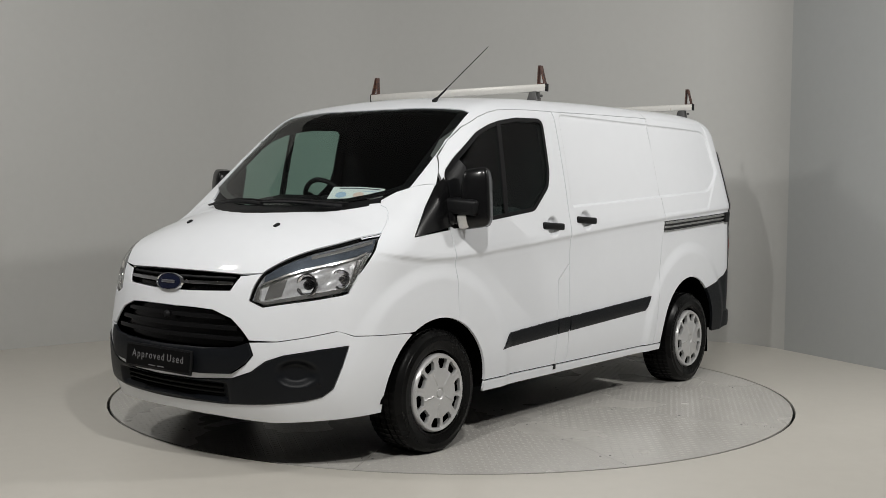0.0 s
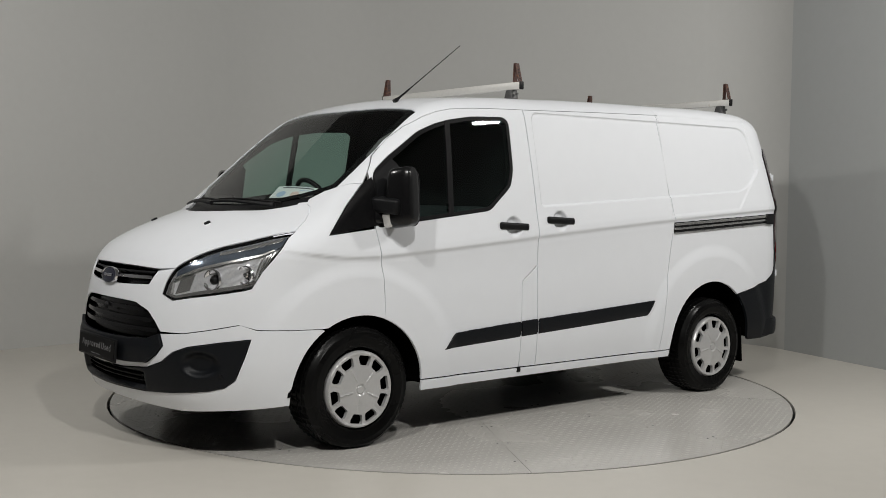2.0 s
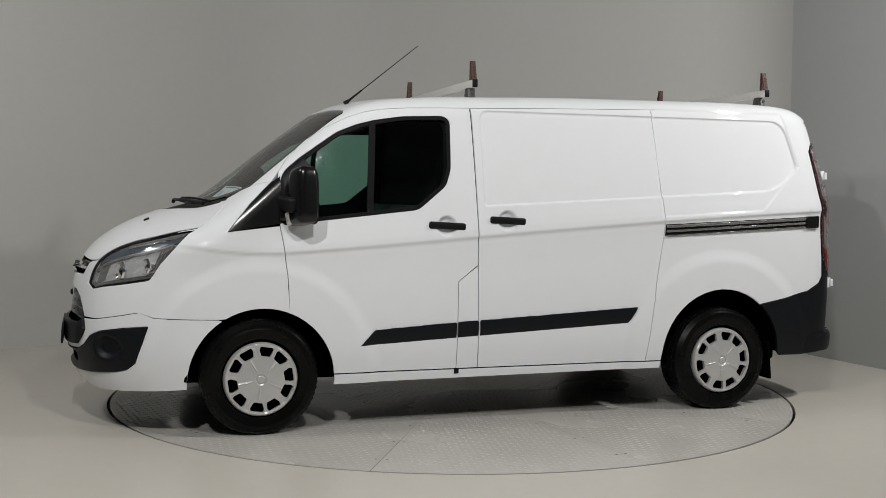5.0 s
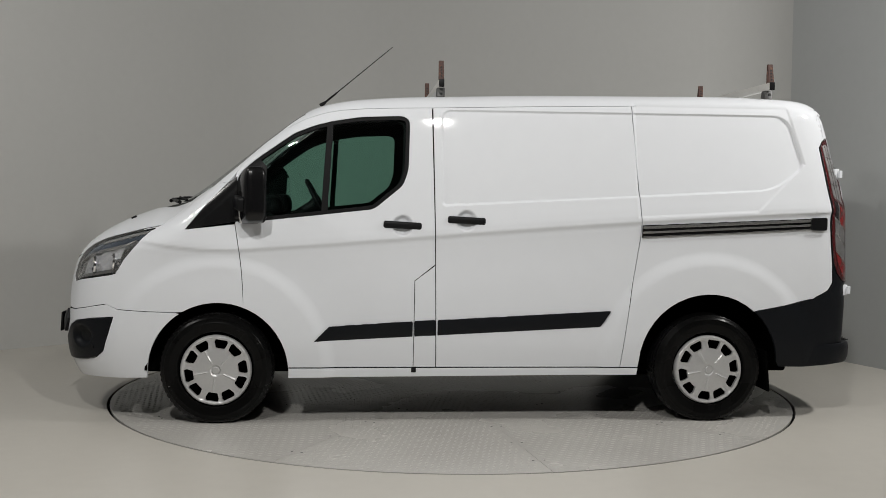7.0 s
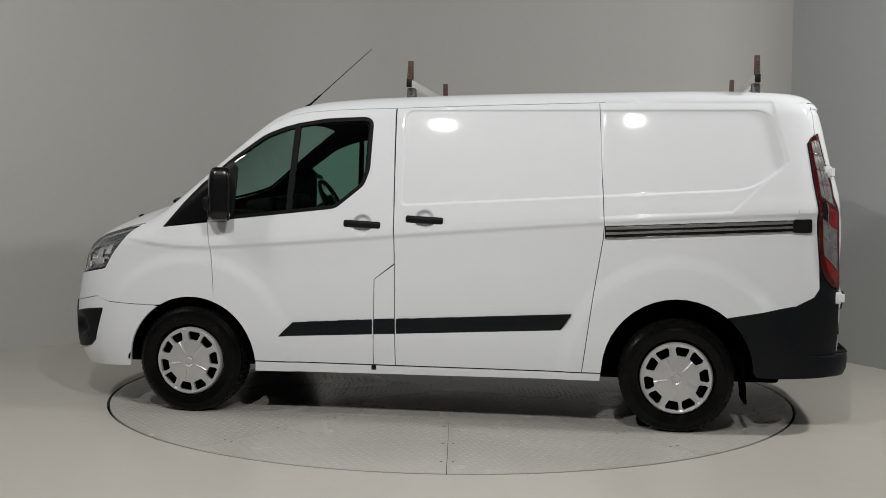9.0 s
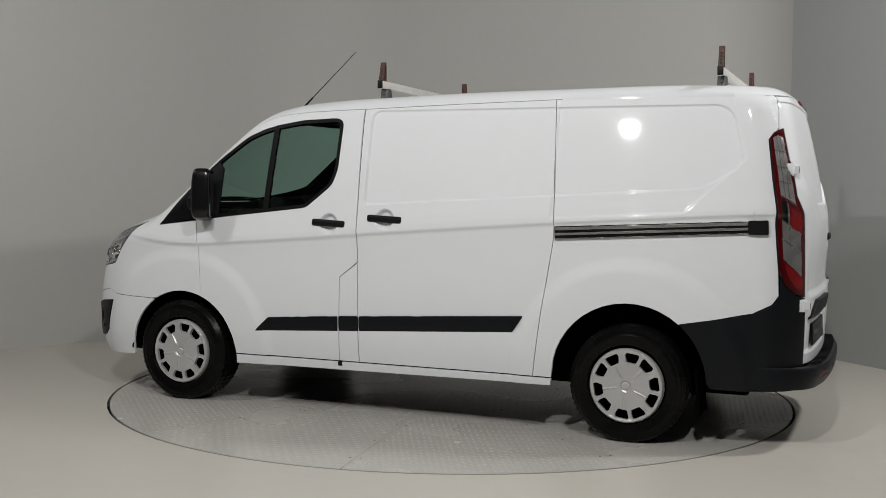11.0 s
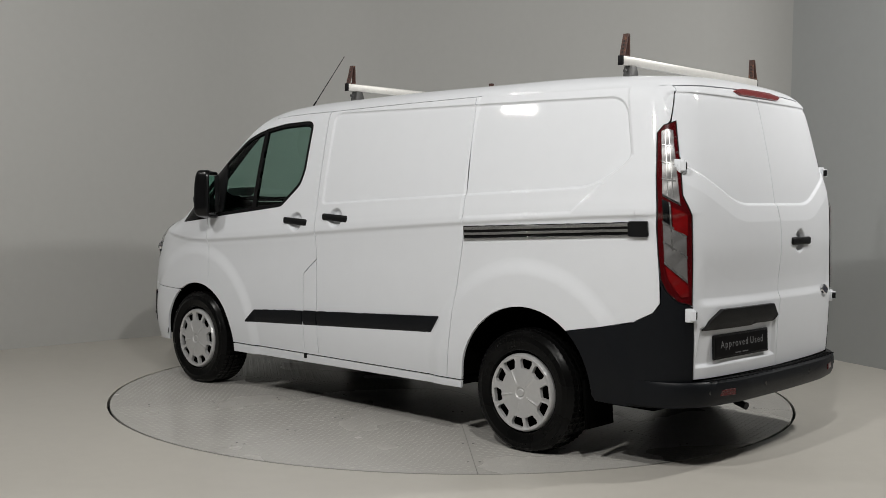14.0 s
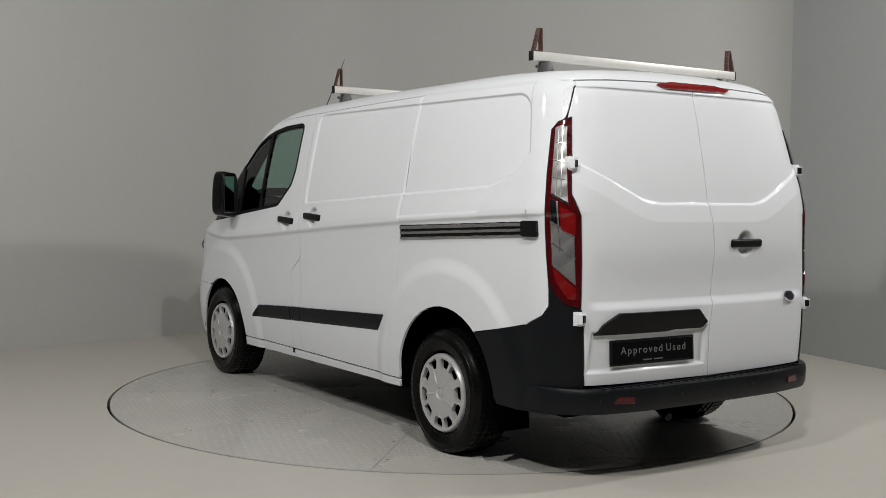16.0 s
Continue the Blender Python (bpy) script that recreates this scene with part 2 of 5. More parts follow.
def soften(points, r, n=4):
    """Rounds a polygon's corners with radius about r."""
    p, out = np.asarray(points, float), []
    for i in range(len(p)):
        a, b, c = p[i - 1], p[i], p[(i + 1) % len(p)]
        la, lc = np.linalg.norm(a - b), np.linalg.norm(c - b)
        s, e = b + (a - b) * min(r / la, 0.45), b + (c - b) * min(r / lc, 0.45)
        out += [(1 - k) ** 2 * s + 2 * k * (1 - k) * b + k * k * e for k in np.linspace(0, 1, n)]
    return np.array(out)


def inset(loop, d):
    """Moves a flat closed loop inwards by d."""
    nxt, prv = np.roll(loop, -1, 0), np.roll(loop, 1, 0)
    area = np.sum(loop[:, 0] * nxt[:, 1] - loop[:, 1] * nxt[:, 0])
    t1, t2 = loop - prv, nxt - loop
    t1 /= np.linalg.norm(t1, axis=1)[:, None] + 1e-9
    t2 /= np.linalg.norm(t2, axis=1)[:, None] + 1e-9
    n = np.stack([-(t1 + t2)[:, 1], (t1 + t2)[:, 0]], -1)
    n /= np.maximum(np.linalg.norm(n, axis=1)[:, None], 0.6)
    return loop + n * d * np.sign(area)


def contains(loop, q):
    x, y = q[:, 0], q[:, 1]
    r = np.zeros(len(q), bool)
    a, b = loop, np.roll(loop, -1, 0)
    for (x1, y1), (x2, y2) in zip(a, b):
        if y1 != y2:
            r ^= ((y1 > y) != (y2 > y)) & (x < (x2 - x1) * (y - y1) / (y2 - y1) + x1)
    return r


def clearance(loop, q):
    r = np.full(len(q), 9.0)
    for a, b in zip(loop, np.roll(loop, -1, 0)):
        d = b - a
        k = np.clip((q - a) @ d / (d @ d + 1e-12), 0, 1)
        r = np.minimum(r, np.linalg.norm(q - a - k[:, None] * d, axis=1))
    return r


def sheet(loops, cell, fine=()):
    """Triangles that fill flat loops (the first the outline, the others holes)."""
    lo, hi = loops[0].min(0), loops[0].max(0)
    gx, gy = np.meshgrid(np.arange(lo[0] + cell / 2, hi[0], cell), np.arange(lo[1] + cell / 2, hi[1], cell * 0.87))
    gx[1::2] += cell / 2
    q = np.stack([gx.ravel(), gy.ravel()], -1)
    for cx, cy, r, c in fine:
        fx, fy = np.meshgrid(np.arange(-r, r, c), np.arange(-r, r, c))
        f = np.stack([fx.ravel(), fy.ravel()], -1)
        f = f[np.hypot(f[:, 0], f[:, 1]) < r] + (cx, cy)
        q = np.concatenate([q[np.hypot(q[:, 0] - cx, q[:, 1] - cy) > r], f])
    for i, lp in enumerate(loops):
        keep = contains(lp, q) ^ (i > 0)
        q = q[keep]
        q = q[clearance(lp, q) > cell * 0.35]
    pts, edges = [], []
    for lp in loops:
        s = len(pts)
        pts += list(lp)
        edges += [(s + i, s + (i + 1) % len(lp)) for i in range(len(lp))]
    pts += list(q)
    v, _, f, *_ = geometry.delaunay_2d_cdt([Vector(p) for p in pts], edges, [], 0, 1e-7)
    v = np.array([tuple(p) for p in v])
    f = np.array([t for t in f if len(t) == 3])
    c = v[f].mean(1)
    ok = contains(loops[0], c)
    for lp in loops[1:]:
        ok &= ~contains(lp, c)
    f = f[ok]
    used = np.unique(f)
    remap = np.full(len(v), -1)
    remap[used] = np.arange(len(used))
    return v[used], remap[f]


def mesh_object(name, verts, faces, mat, parent=None, label="", smooth=True, vert_normals=None):
    me = bpy.data.meshes.new(name)
    me.from_pydata([tuple(map(float, v)) for v in verts], [], [tuple(map(int, f)) for f in faces])
    me.materials.append(mat)
    if smooth:
        me.polygons.foreach_set("use_smooth", [True] * len(me.polygons))
    me.update()
    if vert_normals is not None:
        me.normals_split_custom_set_from_vertices([tuple(map(float, n)) for n in vert_normals])
    ob = new(name, me)
    ob.parent = parent
    return tagged(ob, label)


def panel(name, mode, loops, mat, parent, gap=0.0033, lip=0.016, off=0.0, cell=0.028, label="", sides=(1,), fine=(), relief=None, join=None):
    """A piece of the van's skin inside closed loops of places, with turned-in edges; off: how far it stands proud. One object a side."""
    if isinstance(loops, np.ndarray):
        loops = [loops]
    fl = []
    for i, lp in enumerate(loops):
        f = dense(flat(mode, lp), 0.02)
        moved = inset(f, gap if i == 0 else -gap) if gap else f
        if join:
            moved = np.where(join(skin(mode, f))[:, None], f, moved)
        fl.append(moved)
    v2, tri = sheet(fl, cell, fine)
    p = skin(mode, v2)
    n = normals(p)
    p = p + n * (off + relief(p))[:, None] if relief else p + n * off
    # outward winding
    a, b, c = p[tri[:, 0]], p[tri[:, 1]], p[tri[:, 2]]
    flip = np.einsum("ij,ij->i", np.cross(b - a, c - a), n[tri[:, 0]]) < 0
    tri[flip] = tri[flip][:, ::-1]
    verts, nor, faces = [p], [n], [tuple(t) for t in tri]
    if lip:
        count = {}
        for t in tri:
            for i in range(3):
                e = (t[i], t[(i + 1) % 3])
                count[tuple(sorted(e))] = None if tuple(sorted(e)) in count else e
        edge = [e for e in count.values() if e]
        if join:
            welded = join(p)
            edge = [e for e in edge if not (welded[e[0]] and welded[e[1]])]
        rim = sorted({i for e in edge for i in e})
        k = {r: i for i, r in enumerate(rim)}
        out = np.zeros((len(rim), 3))
        for i, j in edge:
            o = np.cross(p[j] - p[i], n[i])
            o /= np.linalg.norm(o) + 1e-12
            out[k[i]] += o
            out[k[j]] += o
        out /= np.linalg.norm(out, axis=1)[:, None] + 1e-9
        s = len(p)
        r = min(0.0018, abs(lip) * 0.3)
        verts += [p[rim] + out * r * 0.8 - n[rim] * r, p[rim] + out * r * 0.8 - n[rim] * lip]
        nor += [out, out]
        for i, j in edge:
            a, b = s + k[i], s + k[j]
            faces += [(j, i, a, b), (b, a, a + len(rim), b + len(rim))]
    verts, nor = np.concatenate(verts), np.concatenate(nor)
    made = []
    for sd in sides:
        m = np.array([1, sd, 1])
        made.append(mesh_object(name, verts * m, faces if sd > 0 else [f[::-1] for f in faces], mat, parent[len(made)] if isinstance(parent, list) else parent, label, True, None if relief else nor * m))
        if relief:
            made[-1].data.set_sharp_from_angle(angle=radians(38))
    return made if len(sides) > 1 else made[0]


def from_bm(name, bm, mat, parent=None, label="", smooth=30):
    me = bpy.data.meshes.new(name)
    bmesh.ops.recalc_face_normals(bm, faces=bm.faces)
    bm.to_mesh(me)
    bm.free()
    me.materials.append(mat)
    if smooth:
        me.polygons.foreach_set("use_smooth", [True] * len(me.polygons))
        me.set_sharp_from_angle(angle=radians(smooth))
    ob = new(name, me)
    ob.parent = parent
    return tagged(ob, label)


def box_bm(sx, sy, sz, m=Matrix(), bevel=0.004, seg=2, bm=None):
    b = bmesh.new()
    bmesh.ops.create_cube(b, size=1.0, matrix=Matrix.Diagonal((sx, sy, sz, 1)))
    if bevel:
        bmesh.ops.bevel(b, geom=b.edges[:], offset=bevel, segments=seg, affect="EDGES", profile=0.5)
    b.transform(m)
    if bm is None:
        return b
    me = bpy.data.meshes.new("join")
    b.to_mesh(me)
    b.free()
    bm.from_mesh(me)
    bpy.data.meshes.remove(me)
    return bm


def prism_bm(points, depth, m=Matrix(), bevel=0.003):
    """A flat outline pulled out along z."""
    b = bmesh.new()
    vs = [b.verts.new((x, y, 0)) for x, y in points]
    f = b.faces.new(vs)
    r = bmesh.ops.extrude_face_region(b, geom=[f])
    bmesh.ops.translate(b, vec=(0, 0, depth), verts=[v for v in r["geom"] if isinstance(v, bmesh.types.BMVert)])
    if bevel:
        bmesh.ops.bevel(b, geom=b.edges[:], offset=bevel, segments=2, affect="EDGES", profile=0.5)
    b.transform(m)
    return b


def lathe(profile, n=64, m=Matrix()):
    """Turns (radius, height) points about z."""
    verts, faces, k = [], [], len(profile)
    for i in range(n):
        a = 2 * math.pi * i / n
        verts += [m @ Vector((r * math.cos(a), r * math.sin(a), h)) for r, h in profile]
    for i in range(n):
        for j in range(k - 1):
            a, b = i * k + j, ((i + 1) % n) * k + j
            faces.append((a, b, b + 1, a + 1))
    b = bmesh.new()
    vs = [b.verts.new(v) for v in verts]
    for f in faces:
        b.faces.new([vs[i] for i in f])
    bmesh.ops.remove_doubles(b, verts=b.verts[:], dist=1e-6)
    return b


def tube_bm(path, radius, n=10, closed=False):
    """A round rod along a path; radius a number or one for each point."""
    b, rings = bmesh.new(), []
    path = [Vector(p) for p in path]
    for i, p in enumerate(path):
        q0, q1 = (path[i - 1], path[(i + 1) % len(path)]) if closed else (path[max(i - 1, 0)], path[min(i + 1, len(path) - 1)])
        d = (q1 - q0).normalized()
        up = Vector((0, 0, 1)) if abs(d.z) < 0.9 else Vector((1, 0, 0))
        s = d.cross(up).normalized()
        w = s.cross(d)
        r = radius[i] if isinstance(radius, (list, tuple)) else radius
        rings.append([b.verts.new(p + (s * math.cos(2 * math.pi * k / n) + w * math.sin(2 * math.pi * k / n)) * r) for k in range(n)])
    for i in range(len(rings) if closed else len(rings) - 1):
        r0, r1 = rings[i], rings[(i + 1) % len(rings)]
        for k in range(n):
            b.faces.new((r0[k], r0[(k + 1) % n], r1[(k + 1) % n], r1[k]))
    if not closed:
        b.faces.new(rings[0][::-1])
        b.faces.new(rings[-1])
    return b


def lettering(words, size, mat, m, parent, name="lettering"):
    """A line of words, each a mesh of its own, centred on m."""
    made = []
    for w in words.split():
        cu = bpy.data.curves.new("text", "FONT")
        cu.body, cu.size, cu.align_y, cu.extrude, cu.space_character = w, size, "CENTER", 0.0006, 1.32
        tmp = new("text", cu)
        bpy.context.view_layer.update()
        me = bpy.data.meshes.new_from_object(tmp.evaluated_get(bpy.context.evaluated_depsgraph_get()))
        bpy.data.objects.remove(tmp)
        xs = [v.co.x for v in me.vertices]
        made.append((me, min(xs), max(xs)))
    total = sum(b - a for _, a, b in made) + size * 0.5 * (len(made) - 1)
    x = -total / 2
    for me, a, b in made:
        me.materials.clear()
        me.materials.append(mat)
        me.transform(m @ pose(x - a, 0, 0))
        x += b - a + size * 0.5
        new(name, me).parent = parent


# ---- the studio ----
PLAN = [(-1.49, 3.77), (2.78, 2.58), (3.68, 0.56), (5.6, -3.75), (5.6, -9.6), (-7.6, -9.6), (-7.6, -2.09), (-4.36, 1.02)]
HEIGHT, THICK = 4.25, 0.15


ROUND = {0: 0.9, 1: 0.45}


def slab(name, pts, label, mat):
    """An upright wall along a line of inner points, with thickness."""
    n = len(pts)
    tang = [(pts[min(i + 1, n - 1)] - pts[max(i - 1, 0)]).normalized() for i in range(n)]
    back = [p + Vector((-t.y, t.x)) * THICK for p, t in zip(pts, tang)]
    bm = bmesh.new()
    rows = [[bm.verts.new((p.x, p.y, z)) for p in line] for line in (pts, back) for z in (0, HEIGHT)]
    for i in range(n - 1):
        for a, c in ((0, 1), (1, 3), (3, 2), (2, 0)):
            bm.faces.new((rows[a][i], rows[a][i + 1], rows[c][i + 1], rows[c][i]))
    for i in (0, n - 1):
        bm.faces.new((rows[0][i], rows[1][i], rows[3][i], rows[2][i]))
    return tagged(from_bm(name, bm, mat, None, "", 25), label, "wall", "", "structure")


def corner_cut(i):
    """Where the rounding of corner i starts and ends on its two walls."""
    p, a, c = Vector(PLAN[i]), Vector(PLAN[i - 1]), Vector(PLAN[(i + 1) % len(PLAN)])
    r = ROUND.get(i, 0)
    return p + (a - p).normalized() * r, p, p + (c - p).normalized() * r


def wall(name, i, label, mat=None):
    slab(name, [corner_cut(i)[2], corner_cut((i + 1) % len(PLAN))[0]], label, mat or WALL)


for i in ROUND:
    a, p, c = corner_cut(i)
    slab("wall_corner", [a * (1 - k) ** 2 + p * 2 * k * (1 - k) + c * k * k for k in np.linspace(0, 1, 17)], "rounded grey corner between two studio walls", WALL)
wall("wall_back", 0, "plain grey painted studio back wall")
wall("wall_right", 1, "plain cool grey studio side wall, shaded through its colour", WALLSHADED)
# walls out of view, added dark to hold down glass reflections and bounce
wall("wall_drape", 2, "dark unseen studio side wall", DARKWALL)
wall("wall_side", 3, "dark unseen studio side wall", DARKWALL)
wall("wall_behind", 4, "dark unseen studio wall behind the camera", DARKWALL)
wall("wall_far", 5, "dark unseen studio side wall", DARKWALL)
wall("wall_drape", 6, "dark unseen studio side wall", DARKWALL)
wall("wall_left", 7, "plain grey painted angled studio wall")

RING = 2.2545
bm = bmesh.new()
N = 160
rim = [bm.verts.new(((RING + 0.018) * math.cos(2 * math.pi * i / N), (RING + 0.018) * math.sin(2 * math.pi * i / N), 0)) for i in range(N)]
rim_low = [bm.verts.new((v.co.x, v.co.y, -0.05)) for v in rim]
outer = []
for i in range(N):
    a = 2 * math.pi * i / N
    c, s = math.cos(a), math.sin(a)
    k = min((14 / abs(c)) if abs(c) > 1e-9 else 1e9, (14 / abs(s)) if abs(s) > 1e-9 else 1e9)
    outer.append(bm.verts.new((c * k, s * k, 0)))
for i in range(N):
    j = (i + 1) % N
    bm.faces.new((rim[i], rim[j], outer[j], outer[i]))
    bm.faces.new((rim_low[i], rim_low[j], rim[j], rim[i]))
floor = from_bm("floor", bm, FLOOR, None, "", 20)
tagged(floor, "smooth beige painted studio floor with a round turntable opening", "floor", "", "structure")
pit = from_bm("turntable_pit", lathe([(0.001, -0.05), (RING + 0.02, -0.05)], 64), BLACKGAP)
tagged(pit, "dark pit beneath the turntable deck", "pit", "", "structure")
ceil = from_bm("ceiling", box_bm(14, 14.5, 0.1, pose(-1, -2.9, HEIGHT + 0.05), 0), CEILING, None, "", 0)
tagged(ceil, "grey painted studio ceiling", "ceiling", "", "structure")

# ---- the turntable ----
turntable = new("turntable")
tagged(turntable, "round grey tread-plate turntable set flush in the floor", "turntable")
SEAMS = [-90.4 + a for a in (0, 37.4, 73.2, 109.0, 144.8, 180.6, 216.4, 252.2, 288.0, 323.7)]


def deck_plate(k):
    """One sector of the deck with its raised treads and fixing bolts."""
    a0, a1 = SEAMS[k] + 0.035, (SEAMS[k + 1] if k + 1 < len(SEAMS) else SEAMS[0] + 360) - 0.035
    n = 22
    arc = [(RING * math.cos(radians(a0 + (a1 - a0) * i / n)), RING * math.sin(radians(a0 + (a1 - a0) * i / n))) for i in range(n + 1)]
    bm = bmesh.new()
    hub = bm.verts.new((0, 0, 0))
    top = [bm.verts.new((x, y, 0)) for x, y in arc]
    low = [bm.verts.new((x, y, -0.012)) for x, y in arc]
    hub_low = bm.verts.new((0, 0, -0.012))
    for i in range(n):
        bm.faces.new((hub, top[i], top[i + 1]))
        bm.faces.new((top[i], low[i], low[i + 1], top[i + 1]))
    bm.faces.new((hub, hub_low, low[0], top[0]))
    bm.faces.new((hub, top[n], low[n], hub_low))
    plate = from_bm("deck_plate", bm, DISC, turntable, "", 20)
    mid = radians((a0 + a1) / 2)
    e1, e2 = np.array([math.cos(mid), math.sin(mid)]), np.array([-math.sin(mid), math.cos(mid)])
    half = radians((a1 - a0) / 2) - 0.004
    verts, faces, pitch = [], [], 0.034
    for i in range(2, int(RING / pitch)):
        for j in range(-24, 25):
            r, q = i * pitch, j * pitch
            rad, ang = math.hypot(r, q), math.atan2(q, r)
            if rad > RING - 0.03 or (half - abs(ang)) * rad < 0.02:
                continue
            t = math.pi / 4 if (i + j) % 2 else -math.pi / 4
            d, w = e1 * math.cos(t) + e2 * math.sin(t), -e1 * math.sin(t) + e2 * math.cos(t)
            c = e1 * r + e2 * q
            s = len(verts)
            verts += [(*(c + d * 0.014), 0.0), (*(c + w * 0.0048), 0.0), (*(c - d * 0.014), 0.0), (*(c - w * 0.0048), 0.0), (*(c + d * 0.007), 0.0011), (*(c - d * 0.007), 0.0011)]
            faces += [(s, s + 1, s + 4), (s + 1, s + 2, s + 5, s + 4), (s + 2, s + 3, s + 5), (s + 3, s, s + 4, s + 5)]
    treads = mesh_object("tread_pattern", verts, faces, DISC, plate, "raised tread lugs", smooth=False)
    treads["kind"] = "stuff"
    for r in (0.75, 1.2, 1.62, 2.02):
        for side, a in ((1, a0), (-1, a1)):
            ang = radians(a) + side * 0.028 / r
            from_bm("bolt", lathe([(0.0, 0.0012), (0.006, 0.0012), (0.007, -0.001)], 10, pose(r * math.cos(ang), r * math.sin(ang), 0.0)), STEEL, plate)


for k in range(len(SEAMS)):
    deck_plate(k)

# ---- the van ----
van = new("van")
tagged(van, "white panel van with roof bars standing on the turntable", "van")
BOTH = (1, -1)


def cat(*parts):
    return np.concatenate([np.asarray(p, float).reshape(-1, 3) for p in parts])


def both_ways(half):
    """A loop over both sides from the left half, listed from the centre line at the front outwards to the centre line at the back."""
    loop = cat(half, (half * (1, -1, 1))[::-1])
    return loop[np.linalg.norm(loop - np.roll(loop, 1, 0), axis=1) > 1e-6]


def arch(cx, cz, r, a0, a1, n=16):
    """Places along a wheel arch, angles in degrees from the front, upwards."""
    return [(cx + r * math.cos(radians(a)), cz + r * math.sin(radians(a))) for a in np.linspace(a0, a1, n)]


FRONT_ARCH, REAR_ARCH = (1.455, 0.30, 0.405), (-1.465, 0.34, 0.425)
DOOR_FRONT = [(1.308, 0.677), (1.312, 0.80), (1.318, 0.894), (1.336, 1.03), (1.358, 1.165)]
DOOR_TOP = [(1.372, 1.40), (1.357, 1.47), (1.29, 1.56), (1.188, 1.65), (1.08, 1.727), (0.959, 1.788), (0.86, 1.822), (0.762, 1.842), (0.6, 1.855), (0.4, 1.862), (0.21, 1.866)]
SAIL = [(1.644, 1.132), (1.52, 1.285), (1.405, 1.405)]
SCREEN_LOW = [(1.80, 0.0), (1.785, 0.15), (1.75, 0.3), (1.69, 0.45), (1.615, 0.60), (1.545, 0.715), (1.50, 0.772)]
SCREEN_TOP = [(0.966, 0.752), (0.952, 0.69), (0.956, 0.60), (0.970, 0.42), (0.995, 0.22), (1.005, 0.0)]
SCREEN_SIDE = [(1.384, 0.774), (1.28, 0.772), (1.184, 0.768), (1.08, 0.762)]
BONNET_BACK = [(1.955, 0.0), (1.942, 0.12), (1.90, 0.25), (1.85, 0.345), (1.79, 0.44), (1.72, 0.545), (1.665, 0.63), (1.640, 0.69), (1.645, 0.735), (1.672, 0.776)]
BONNET_SIDE = [(1.71, 0.805), (1.79, 0.838), (1.90, 0.795), (2.02, 0.748), (2.12, 0.695), (2.20, 0.645), (2.265, 0.595), (2.32, 0.545)]

def shrunk(loop, k):
    """A flat loop drawn in evenly towards its middle."""
    c = (loop.min(0) + loop.max(0)) / 2
    return c + (dense(loop, 0.02) - c) * k


# bonnet
half = cat(on("front", (0, 0.958), (0.2, 0.957), (0.43, 0.952), (0.50, 0.958)), on("top", *BONNET_SIDE[::-1], *BONNET_BACK[::-1]))
bonnet = panel("bonnet", "hull", both_ways(half), PAINT, van, label="white painted bonnet")
for s in BOTH:
    j = on("top", (2.05, 0.35 * s))[0]
    from_bm("washer_jet", box_bm(0.035, 0.022, 0.014, pose(*(j + (0, 0, 0.004)), 0, 25, 0), 0.005), PLASTIC, bonnet, "black washer jet")

# cowl and windscreen
half = cat(on("top", *BONNET_BACK[:-2]), on("top", *SCREEN_LOW[::-1]))
cowl = panel("cowl", "hull", both_ways(half), PLASTIC, van, off=-0.012, lip=0.01, label="black plastic scuttle panel")
half = cat(on("top", *SCREEN_LOW, *SCREEN_SIDE, *SCREEN_TOP))
screen_loop = both_ways(half)
windscreen = panel("windscreen", "hull", screen_loop, WINDSCREEN, van, off=-0.004, lip=0, cell=0.05, label="laminated windscreen")
windscreen.visible_shadow = False
inner = skin("hull", shrunk(flat("hull", screen_loop), 0.935))
panel("windscreen_border", "hull", [screen_loop, inner], GLOSSBLACK, van, off=-0.0075, lip=0, gap=0.0, label="black glass border")
for y0, y1, x0, x1 in ((0.04, -0.56, 1.875, 1.745), (0.52, -0.02, 1.74, 1.865)):
    path = [on("top", (x0 + (x1 - x0) * k + 0.02 * math.sin(math.pi * k), y0 + (y1 - y0) * k))[0] + (0, 0, 0.022 + 0.01 * math.sin(math.pi * k)) for k in np.linspace(0, 1, 9)]
    arm = from_bm("wiper", tube_bm(path, [0.012, 0.012, 0.011, 0.010, 0.009, 0.008, 0.008, 0.007, 0.006], 8), PLASTIC, van, "black wiper arm and blade")
    low = [p + (-0.045, 0, 0.012) for p in path]
    from_bm("wiper_blade", tube_bm(low, 0.007, 6), SEAL, arm)

# roof with both screen pillars
half = cat(on("top", *SCREEN_TOP[::-1], *SCREEN_SIDE[::-1], (1.50, 0.772)), on("side", *SAIL[2:], *DOOR_TOP[1:]),
           on("side", (-0.4, 1.884), (-1.0, 1.898), (-1.6, 1.905), (-2.12, 1.895)), on("rear", (0.70, 1.902), (0.5, 1.912), (0.25, 1.918), (0.0, 1.920)))
roof = panel("roof", "hull", both_ways(half), PAINT, van, gap=0.001, label="white painted roof", join=lambda p: (p[:, 0] < -1.03) & (np.abs(p[:, 1]) > 0.705) & (p[:, 2] < 1.93))

